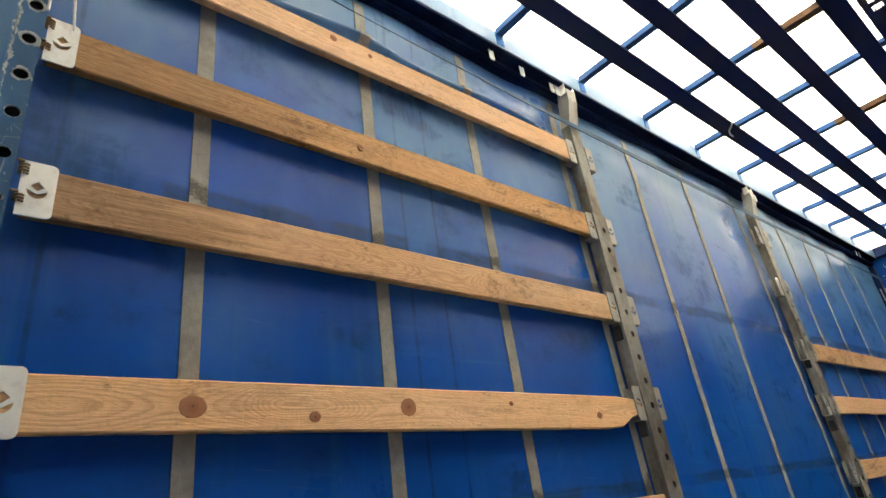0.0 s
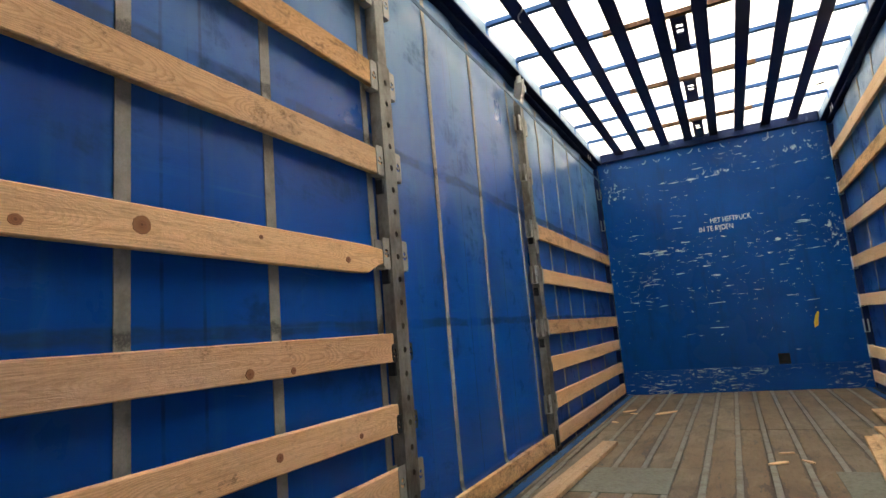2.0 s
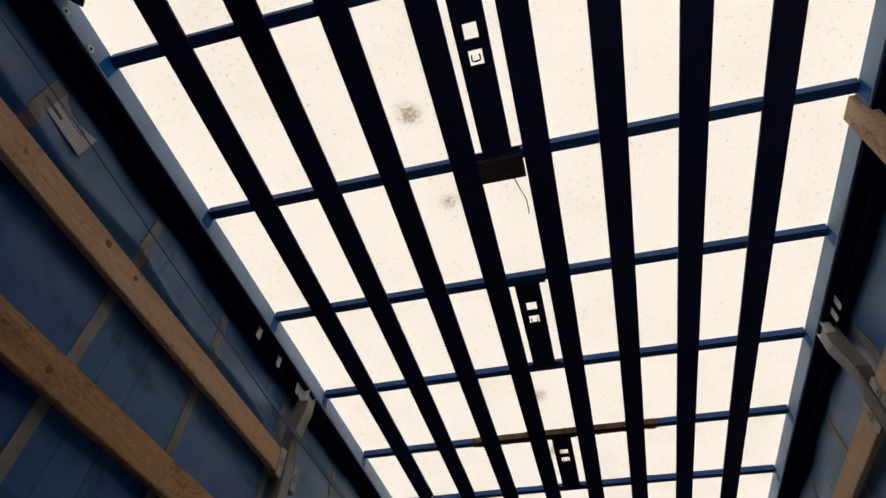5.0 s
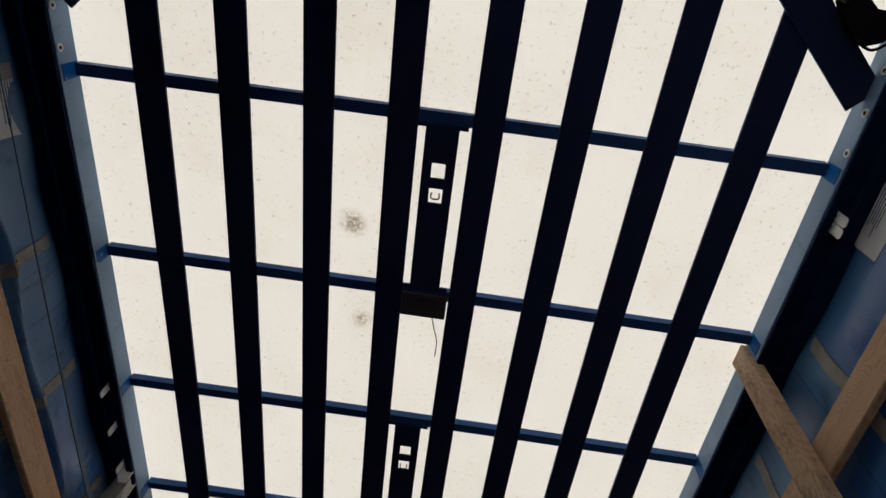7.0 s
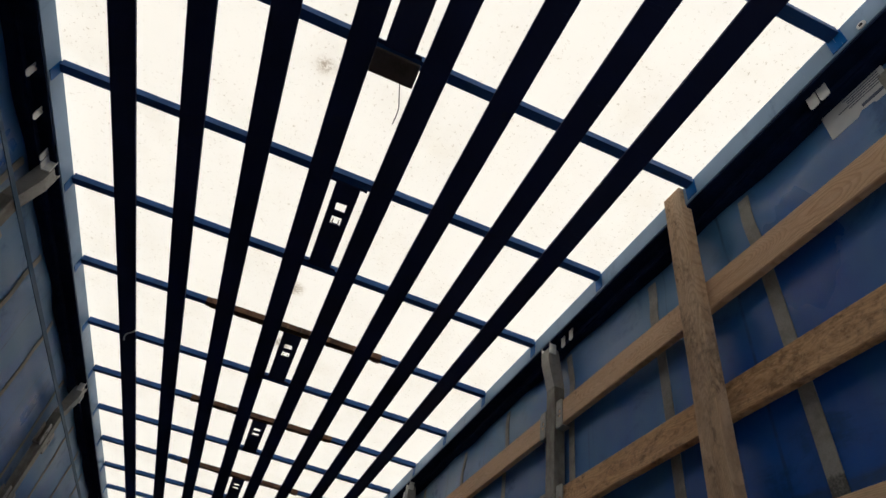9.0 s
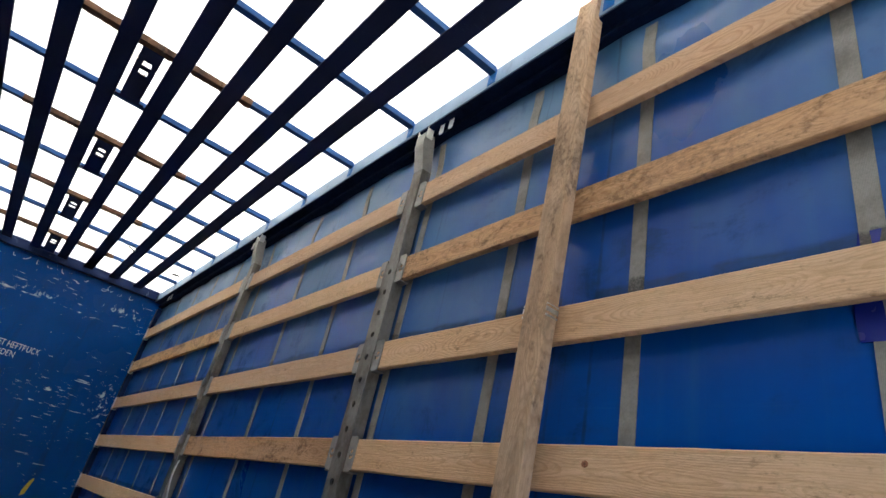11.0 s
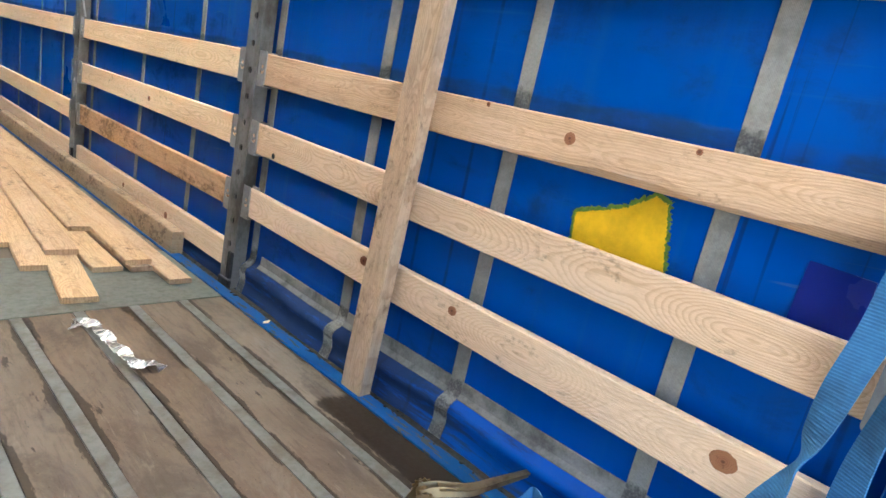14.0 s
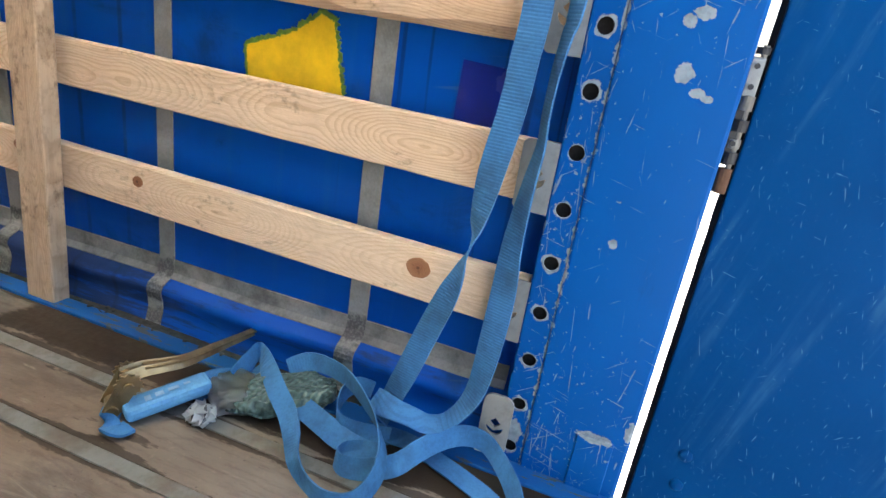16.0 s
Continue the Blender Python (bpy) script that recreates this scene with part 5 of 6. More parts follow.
left_post = rear_post(-1, -0.008, 0.0665, 0.0195, POST_SHADED)
right_post = rear_post(1, -0.025, 0.0385, 0.0245, POST_BLUE)
part("lock_plate", sheet(rounded(-0.03, -0.07, 0.03, 0.07, 0.02, (0, 0, 1, 1)), bracket_plate(0.06, 0.12, (1, 1, 1, 1))[1], 0.006, face_frame(1, 1.15, 0.010, 0.085)), BRACKET, right_post, "steel lock plate near the floor")
part("weld_plate", boxed((1.152, -0.213, -0.05), (1.1575, -0.145, 0.127), 0.002), POST_BLUE, right_post)
for side in (-1, 1):
    t = thing("front_post", "dark blue front corner post beside the bulkhead", "post", "front posts", kind="structure")
    lo, hi = sorted((side * 1.20, side * 1.26))
    part("post", boxed((lo, FRONT - 0.07, 0.0), (hi, FRONT - 0.0005, 2.71), 0.004), FRAME_BLUE, t)
    for top in (LEFT_FRONT if side < 0 else BATTEN_TOPS)[:-1]:
        add_bracket(t, side, FRONT - 0.10, top - 0.055, 0.05, BRACKET if side < 0 else BRACKET_WHITE, -1)

# open rear door, swung outwards
door = thing("door_1", "open blue rear door with rivets and rubber edge", "door", kind="structure")
pivot, swing = Vector((1.215, -0.266, 0)), radians(-96.0)
dm = Matrix.Translation(pivot) @ Matrix.Rotation(swing, 4, "Z")
bm = boxed((0.002, -0.02, -0.15), (1.20, 0.02, 2.82), 0.004)
bmesh.ops.transform(bm, matrix=dm, verts=bm.verts)
part("door_panel", bm, DOOR_BLUE, door)
bm = bmesh.new()
q = random.Random(12)
rows = []
for k in range(120):
    z = -0.15 + 3.05 * k / 119
    w = 0.007 + q.uniform(-0.0004, 0.0006)
    rows.append([bm.verts.new((x, y, z)) for x, y in ((-w, -0.014), (0.0015, -0.021), (0.0015, 0.021), (-w, 0.014))])
for a, b in zip(rows, rows[1:]):
    for k in range(4):
        bm.faces.new((a[k], a[(k + 1) % 4], b[(k + 1) % 4], b[k]))
bm.faces.new(rows[0]), bm.faces.new(rows[-1])
bmesh.ops.transform(bm, matrix=dm, verts=bm.verts)
part("door_seal", bm, RUBBER, door, "worn black rubber seal")
for x, z in ((0.075, 0.132), (0.077, 0.065), (0.16, 0.033), (0.078, -0.005)):
    bm = bmesh.new()
    bmesh.ops.create_uvsphere(bm, u_segments=14, v_segments=8, radius=0.013, matrix=dm @ pose(x, -0.02, z) @ Matrix.Diagonal((1, 0.5, 1, 1)))
    part("rivet", bm, DOOR_BLUE, door)
for z in (0.715, 2.05):
    hinge = part("hinge", boxed((1.188, REAR - 0.021, z + 0.05), (1.212, REAR - 0.0005, z + 0.108), 0.003), BRACKET_GREY, door, "worn steel hinge with a rusty pin")
    part("plate", boxed((1.192, REAR - 0.016, z - 0.055), (1.214, REAR - 0.0005, z + 0.0495), 0.003), BRACKET_BLACK, hinge)
    part("pin", cyl(bmesh.new(), (1.196, REAR - 0.0165, z - 0.09), (1.196, REAR - 0.0165, z + 0.125), 0.0045, 10), GALVANISED, hinge)
    for dz, h, r, m in ((0.112, 0.010, 0.010, BRACKET_BLACK), (0.03, 0.022, 0.010, GALVANISED), (-0.002, 0.018, 0.012, BRACKET_BLACK), (-0.028, 0.014, 0.0095, GALVANISED), (-0.052, 0.018, 0.011, BRACKET_BLACK), (-0.10, 0.04, 0.0105, RUST)):
        part("knuckle", cyl(bmesh.new(), (1.196, REAR - 0.014, z + dz), (1.196, REAR - 0.014, z + dz + h), r, 14), m, hinge)
    for dz in (0.065, 0.095, -0.02):
        part("bolt", cyl(bmesh.new(), (1.1915, REAR - 0.011, z + dz), (1.184, REAR - 0.011, z + dz), 0.0045, 6), BRACKET_BLACK, hinge)
# unseen leaf, added closed to keep rear light off the left side
shut = thing("door_blocker", "unseen closed blue door leaf that blocks light at the rear", "door", kind="structure")
part("door_panel", boxed((-1.25, REAR - 0.07, -0.15), (-0.02, REAR - 0.03, 2.715), 0.004), DOOR_BLUE, shut)

# ---- battens ----
UP_Y = pose(0, 0, 0, 0, 0, 90)


def batten(side, y0, y1, top, material, seed, label, rise=0.0, knots=(), **shape):
    """One side board, seated in its brackets; rise: how much higher its front end sits."""
    length = y1 - y0
    bm = board(length, 0.11, 0.028, seed, **shape)
    if side > 0:
        for v in bm.verts:
            v.co.y = 0.028 - v.co.y
    m = Matrix.Translation((-FACE if side < 0 else FACE + 0.028, y0, top - 0.11)) @ UP_Y @ pose(0, 0, 0, 0, -math.degrees(math.atan2(rise, length)), 0)
    ob = single("batten", bm, material, label, "batten", "side battens", m=m)
    face = 0.0 if side < 0 else 0.028
    for along, up, r, *hole in knots:
        kb = bmesh.new()
        q = random.Random(int(along * 1000))
        sx = q.uniform(0.9, 1.25)
        loop = [(r * sx * math.cos(a) * q.uniform(0.94, 1.06), r * math.sin(a) * q.uniform(0.94, 1.06)) for a in [i * math.pi / 12 for i in range(24)]]
        out = -1 if side < 0 else 1
        hub = kb.verts.new((0, out * 0.0022, 0))
        rim = [kb.verts.new((x, out * 0.0016, z)) for x, z in loop]
        foot = [kb.verts.new((x * 1.05, -out * 0.002, z * 1.05)) for x, z in loop]
        for i in range(24):
            kb.faces.new((hub, rim[i], rim[(i + 1) % 24]))
            kb.faces.new((rim[i], foot[i], foot[(i + 1) % 24], rim[(i + 1) % 24]))
        k = part("knot", kb, DARK if hole else KNOT, ob, "black knot hole" if hole else "dark round knot")
        k.location = (along - y0, face, up - (top - 0.11) - rise * (along - y0) / length)
    return ob


# knots by bay and height: distance along the truck, height, radius
KNOTS = {
    (-1, 0, 0): ((0.782, 2.408, 0.012), (0.928, 2.402, 0.009)),
    (-1, 0, 1): ((0.855, 1.986, 0.011),),
    (-1, 0, 3): ((0.385, 1.177, 0.023), (0.663, 1.157, 0.012), (0.938, 1.183, 0.023), (1.335, 1.199, 0.007), (1.777, 1.166, 0.012)),
    (-1, 0, 4): ((1.27, 0.80, 0.015), (1.452, 0.794, 0.011)),
    (-1, 0, 5): ((1.376, 0.552, 0.013), (1.792, 0.537, 0.009)),
    (1, 0, 3): ((0.984, 1.249, 0.008),),
    (1, 0, 4): ((0.726, 0.863, 0.014), (0.973, 0.90, 0.006), (0.445, 0.891, 0.006)),
    (1, 0, 5): ((1.899, 0.573, 0.010, 1),),
    (1, 0, 6): ((0.945, 0.362, 0.013), (0.231, 0.347, 0.021), (1.323, 0.372, 0.014)),
    (1, 1, 5): ((3.05, 0.61, 0.012),),
    (1, 1, 7): ((2.75, 0.11, 0.016), (3.3, 0.12, 0.012)),
}
GAP = ((0.045, 2.055), (2.175, 4.105), (4.225, 7.12))
for k, top in enumerate(BATTEN_TOPS):
    # left side, rear bay
    mat = (WOOD_WARM, WOOD_DIRTY, WOOD_SPOTTED, WOOD_WARM, WOOD_WARM, WOOD_WARM, WOOD_WARM, WOOD_USED)[k]
    text = {1: "dark stained pine batten slotted between post and pillar", 2: "used pine batten with dark stains between post and pillar", 3: "pine batten with knots and a splintered broken end"}.get(k, "pale pine batten slotted between post and pillar")
    batten(-1, 0.024 + 0.0065 * k, GAP[0][1], LEFT_REAR[k], mat, 10 + k, text, knots=KNOTS.get((-1, 0, k), ()), broken=(k == 3))
    if k == 7:
        batten(-1, *GAP[1], 0.125, WOOD_USED, 30, "pine batten low between two pillars")
    if k > 1:
        batten(-1, *GAP[2], LEFT_FRONT[k], WOOD_USED if k in (2, 4) else WOOD_WARM, 40 + k, "pine batten between pillar and bulkhead")
    for b in range(3):
        if (b, k) in ((0, 7), (2, 5)):
            continue
        used = (b, k) in ((2, 1), (1, 6), (1, 3), (0, 1))
        shape = dict(wane=(-0.5, 0.97, 0.034)) if (b, k) == (0, 4) else {}
        rise = DROP[k] if b == 0 else 0.0
        batten(1, 0.012 if b == 0 else GAP[b][0], GAP[b][1], top - rise, WOOD_USED if used else (WOOD_TAN if k < 4 or (b, k) == (0, 4) else WOOD_FRESH), 60 + 10 * k + b, "used pine batten with dark stains along the side curtain" if used else "pale pine batten with knots along the side curtain", rise, KNOTS.get((1, b, k), ()), **shape)

# ---- loose timber ----
def plank(x0, y0, x1, y1, z0, z1, w, t, material, seed, label, name="plank", group="loose planks"):
    """A board lying flat from (x0, y0) to (x1, y1)."""
    d = Vector((x1 - x0, y1 - y0, z1 - z0))
    bm = board(d.length, w, t, seed)
    flat = Matrix(((1, 0, 0, 0), (0, 0, 1, -w / 2), (0, 1, 0, 0), (0, 0, 0, 1)))
    m = Matrix.Translation((x0, y0, z0)) @ pose(0, 0, 0, 0, -math.degrees(math.asin(d.z / d.length)), math.degrees(math.atan2(d.y, d.x))) @ flat
    return single(name, bm, material, label, "plank", group, m=m)


LOOSE = [
    (0.546, 2.670, 0.708, 4.536, 0.004, 0.004, 0.09),
    (0.606, 2.390, 0.768, 4.584, 0.004, 0.004, 0.11),
    (0.646, 2.060, 0.878, 4.011, 0.004, 0.004, 0.11),
    (0.816, 2.330, 0.828, 4.870, 0.004, 0.004, 0.11),
    (0.946, 2.310, 0.928, 5.157, 0.004, 0.004, 0.11),
    (1.016, 2.150, 1.028, 5.635, 0.004, 0.004, 0.09),
    (0.706, 2.490, 0.808, 4.508, 0.0265, 0.0265, 0.11),
    (0.856, 2.790, 0.928, 5.491, 0.0265, 0.0265, 0.11),
    (0.926, 2.330, 0.988, 5.348, 0.0265, 0.0265, 0.1),
]
for k, (x0, y0, x1, y1, z0, z1, w) in enumerate(LOOSE):
    plank(x0, y0, x1, y1, z0, z1, w, 0.0215, WOOD_PILE, 200 + k, "loose pale pine plank lying in a pile on the floor" if z0 < 0.02 else "loose pale pine plank on top of the pile")
plank(-0.93, 2.75, -0.86, 4.345, 0.004, 0.004, 0.11, 0.028, WOOD_PILE, 220, "single loose pine plank on the floor by the curtain")
single("timber_beam", board(3.3, 0.10, 0.05, 230), WOOD_GREY, "weathered grey squared timber lying along the planks", "beam", m=Matrix.Translation((1.172, 2.50, 0.003)) @ UP_Y)

lean = board(2.87, 0.09, 0.046, 240)
foot, head = Vector((1.168, 1.253, 0.0065)), Vector((1.186, 1.168, 2.87))
d = (head - foot).normalized()
depth = Vector((-1, 0, 0))
across = Vector((0, -1, 0))
across = (across - d * across.dot(d)).normalized()
lm = Matrix(((d.x, depth.x, across.x, foot.x), (d.y, depth.y, across.y, foot.y), (d.z, depth.z, across.z, foot.z), (0, 0, 0, 1)))
prop = thing("timber_prop", "upright squared pine timber leaning against the battens", "timber")
pb = part("timber", lean, WOOD_PROP, prop)
pb.matrix_basis = lm
wrap = bmesh.new()
for s0, w in ((1.618, 0.006), (1.632, 0.014), (1.652, 0.004)):
    box(wrap, (s0, -0.0008, -0.0012), (s0 + w, 0.0468, 0.0902), 0.0006)
wb = part("tape", wrap, FILM, prop, "clear tape wrapped round it")
wb.matrix_basis = lm

# ---- cords, hose and labels on the curtains ----
line = [(-1.178, 0.03, 2.60), (-1.176, 0.5, 2.585), (-1.176, 0.95, 2.565), (-1.177, 1.4, 2.556), (-1.177, 2.0, 2.547), (-1.177, 3.0, 2.545), (-1.177, 4.1, 2.545), (-1.177, 5.5, 2.545), (-1.177, FRONT - 0.08, 2.545)]
flat_side = [(-0.6, 0.2, 0.75), (-0.6, 0.25, 0.75), (-0.55, 0.35, 0.75), (-0.4, 0.3, 0.85), (-0.1, 0, 1), (0, 0, 1), (0, 0, 1), (0, 0, 1), (0, 0, 1)]
single("lashing_line", ribbon(line, flat_side, 0.027, 0.003, 10), STRIP_BLUE, "long dark blue strap stretched along the curtain top", "strap")
single("cord", tube([(-1.19, 0.02, 2.7), (-1.185, 0.035, 2.4), (-1.18, 0.055, 2.2), (-1.187, 0.07, 2.04)], 0.0035, 6), CABLE, "thin white cord hanging beside the post", "cord")
single("cord", tube([(-1.16, -0.01, 2.7), (-1.155, 0.0, 2.5), (-1.15, 0.012, 2.2), (-1.16, 0.014, 2.05)], 0.0035, 6), CABLE, "thin white cord hanging beside the post", "cord")
single("cord", tube([(1.188, 4.09, 1.15), (1.172, 4.06, 1.08), (1.172, 4.04, 1.0), (1.186, 4.045, 0.93)], 0.005, 6), CABLE, "white tape end hanging from the pillar", "cord")
for side in (-1, 1):
    t = thing("label", "white printed label stuck below the roof rail", "label", "curtain labels")
    lm2 = face_frame(side, side * 1.2445, 0.48 if side > 0 else 0.47, 2.683 if side > 0 else 2.652) @ pose(0, 0, 0, 0, 0, 0 if side > 0 else -4)
    part("paper", sheet(rounded(-0.10, -0.055, 0.10, 0.055, 0.004), [], 0.002, lm2), PAPER, t)
    part("logo_bar", sheet([(-0.085, -0.034), (-0.01, -0.034), (-0.01, -0.022), (-0.085, -0.022)], [], 0.0008, lm2 @ pose(0, 0, 0.0022)), INK, t)
    for k in range(5):
        w = rng.uniform(0.10, 0.16)
        part("text_bar", sheet([(-0.085, 0.0 + 0.010 * k), (-0.085 + w, 0.010 * k), (-0.085 + w, 0.003 + 0.010 * k), (-0.085, 0.003 + 0.010 * k)], [], 0.0008, lm2 @ pose(0, 0, 0.0022)), INK, t)

# ---- lashing strap, ratchet and packing on the floor by the rear post ----
strap = thing("lashing_strap", "faded blue lashing strap in loose loops with a brass ratchet", "strap")
part("hanging_band", ribbon([(1.185, 0.097, 1.250), (1.155, 0.088, 1.050), (1.130, 0.077, 0.855), (1.130, 0.082, 0.772), (1.130, 0.088, 0.683), (1.130, 0.102, 0.586), (1.130, 0.112, 0.492), (1.130, 0.117, 0.438), (1.130, 0.129, 0.384), (1.130, 0.149, 0.320), (1.130, 0.177, 0.232), (1.130, 0.206, 0.137), (1.130, 0.234, 0.058), (1.079, 0.231, 0.060)], [(0.2, 1, 0), (0.2, 1, 0), (0.2, 1, 0), (0.2, 1, 0), (0.2, 1, 0), (0.2, 1, 0), (0.7, 0.7, 0.1), (1, 0.15, 0.1), (0.8, 0.6, 0.1), (0.4, 1, 0.1), (0.25, 1, 0.15), (0.25, 1, 0.2), (0.5, 0.8, 0.2), (0.7, 0.7, 0.3)], 0.05), STRAP_BLUE, strap)
part("hanging_band", ribbon([(1.183, 0.045, 1.250), (1.150, 0.020, 1.050), (1.135, 0.019, 0.855), (1.135, 0.024, 0.814), (1.135, 0.030, 0.759), (1.135, 0.032, 0.693), (1.135, 0.030, 0.637), (1.135, 0.037, 0.570), (1.135, 0.044, 0.466), (1.135, 0.043, 0.368), (1.135, 0.047, 0.273), (1.135, 0.053, 0.195), (1.130, 0.060, 0.150), (1.114, 0.075, 0.115), (1.094, 0.101, 0.090), (1.080, 0.129, 0.085), (1.078, 0.162, 0.090), (1.081, 0.208, 0.090), (1.104, 0.256, 0.080)], [(0.3, 1, 0), (0.6, 0.8, 0), (0.85, 0.6, 0), (0.9, 0.5, 0), (0.95, 0.45, 0), (0.95, 0.42, 0), (0.92, 0.45, 0), (0.85, 0.6, 0), (0.6, 0.8, 0.1), (0.3, 1, 0.1), (0.3, 1, 0.1), (0.5, 0.9, 0.1), (0.7, 0.8, 0.1), (0.9, 0.5, 0.15), (1, 0.2, 0.15), (1, 0.1, 0.15), (1, 0, 0.15), (0.9, 0, 0.3), (0.7, 0, 0.5)], 0.05), STRAP_BLUE, strap)
part("loop", ribbon([(1.057, 0.557, 0.045), (1.103, 0.557, 0.060), (1.144, 0.557, 0.065), (1.087, 0.493, 0.070), (1.038, 0.439, 0.070), (0.997, 0.386, 0.062), (0.962, 0.351, 0.048), (0.928, 0.324, 0.030), (0.898, 0.280, 0.022), (0.878, 0.226, 0.024), (0.892, 0.183, 0.028), (0.932, 0.166, 0.042), (0.975, 0.170, 0.062), (1.021, 0.199, 0.078), (1.069, 0.252, 0.088), (1.124, 0.323, 0.088), (1.152, 0.390, 0.082), (1.153, 0.440, 0.075), (1.134, 0.476, 0.055)], [(0.3, 0.3, 0.9), (0.2, 0.4, 0.9), (0.3, 0.2, 0.9), (0.6, -0.4, 0.6), (0.6, -0.5, 0.5), (0.5, -0.6, 0.55), (0.4, -0.5, 0.7), (0.2, -0.3, 0.9), (0, 0, 1), (0, 0.2, 0.95), (-0.1, 0.3, 0.95), (-0.3, 0.4, 0.85), (-0.35, 0.35, 0.85), (-0.2, 0.3, 0.9), (0, 0.2, 0.95), (0.1, 0.15, 0.95), (0.2, 0.15, 0.95), (0.3, 0.2, 0.9), (0.5, 0.2, 0.8)], 0.04), STRAP_LOOSE, strap)
part("loop", ribbon([(1.127, 0.556, 0.030), (1.089, 0.473, 0.034), (1.059, 0.394, 0.036), (1.035, 0.328, 0.034), (1.020, 0.275, 0.028), (1.020, 0.225, 0.020), (1.031, 0.202, 0.014)], [(0.75, -0.25, 0.45), (0.75, -0.25, 0.45), (0.75, -0.25, 0.45), (0.75, -0.25, 0.45), (0.75, -0.25, 0.45), (0.75, -0.25, 0.45), (0.75, -0.25, 0.45)], 0.045), STRAP_LOOSE, strap)
part("loop", ribbon([(1.196, 0.297, 0.030), (1.166, 0.323, 0.050), (1.115, 0.328, 0.055), (1.062, 0.312, 0.050), (1.041, 0.285, 0.042), (1.059, 0.245, 0.030), (1.089, 0.203, 0.018)], [(0.3, 0.2, 0.9), (0.3, 0.2, 0.9), (0.3, 0.2, 0.9), (0.3, 0.2, 0.9), (0.3, 0.2, 0.9), (0.3, 0.2, 0.9), (0.3, 0.2, 0.9)], 0.036), STRAP_LOOSE, strap)
part("loop", ribbon([(1.020, 0.231, 0.020), (1.002, 0.260, 0.022), (0.978, 0.264, 0.024), (0.963, 0.241, 0.024), (0.973, 0.199, 0.026), (0.994, 0.150, 0.042), (1.035, 0.121, 0.058), (1.078, 0.091, 0.066), (1.108, 0.055, 0.068), (1.113, 0.016, 0.064), (1.086, -0.023, 0.055), (1.045, -0.062, 0.040), (1.003, -0.083, 0.025)], [(0.5, -0.3, 0.7), (0.3, -0.2, 0.9), (0.2, 0, 0.95), (0.2, 0.2, 0.95), (0.3, 0.2, 0.9), (0.35, 0.25, 0.9), (0.35, 0.3, 0.85), (0.3, 0.3, 0.9), (0.2, 0.2, 0.95), (0.1, -0.1, 0.95), (0.1, -0.2, 0.95), (0.2, -0.3, 0.9), (0.2, -0.4, 0.85)], 0.042), STRAP_LOOSE, strap)
part("loop", ribbon([(1.097, 0.251, 0.012), (1.098, 0.207, 0.013), (1.098, 0.160, 0.013), (1.078, 0.094, 0.012), (1.055, 0.028, 0.011), (1.028, -0.030, 0.010), (0.988, -0.074, 0.009)], [(1, 0.3, 0), (1, 0.2, 0.1), (0.9, 0.4, 0), (0.9, 0.3, 0), (0.9, -0.2, 0), (0.9, -0.3, 0), (1, -0.2, 0)], 0.045), STRAP_LOOSE, strap)
roll = Vector((1.0, 0.605, 0)) - Vector((0.862, 0.685, 0))
rm = Matrix.Translation((0.882, 0.672, 0.008)) @ pose(0, 0, 0, 0, -7, math.degrees(math.atan2(roll.y, roll.x)))
bm = boxed((0.0, -0.026, 0.0), (0.165, 0.026, 0.03), 0.010)
bmesh.ops.transform(bm, matrix=rm, verts=bm.verts)
block = part("webbing_roll", bm, STRAP_LIGHT, strap, "pale blue rolled webbing with worn print")
for k, (x, w) in enumerate(((0.04, 0.012), (0.06, 0.016), (0.085, 0.02), (0.115, 0.012))):
    bm = boxed((x, -0.012 + 0.003 * k, 0.0305), (x + w, 0.004, 0.0312))
    bmesh.ops.transform(bm, matrix=rm, verts=bm.verts)
    part("print_bar", bm, FADED_PRINT, block)
part("ratchet_band", ribbon([(0.99, 0.608, 0.017), (1.03, 0.596, 0.035), (1.065, 0.571, 0.032), (1.09, 0.541, 0.017)], [(0.5, 0.7, 0.5)] * 4, 0.05, 0.004), STRAP_BLUE, strap)
axle = Vector((0.642, 0.767, 0.0)).normalized()
top_pin, low_pin = Vector((0.907, 0.686, 0.078)), Vector((0.884, 0.707, 0.024))
ratchet = part("ratchet", cyl(bmesh.new(), top_pin - axle * 0.021, top_pin + axle * 0.021, 0.016, 18), BRASS, strap, "yellow zinc-plated ratchet")
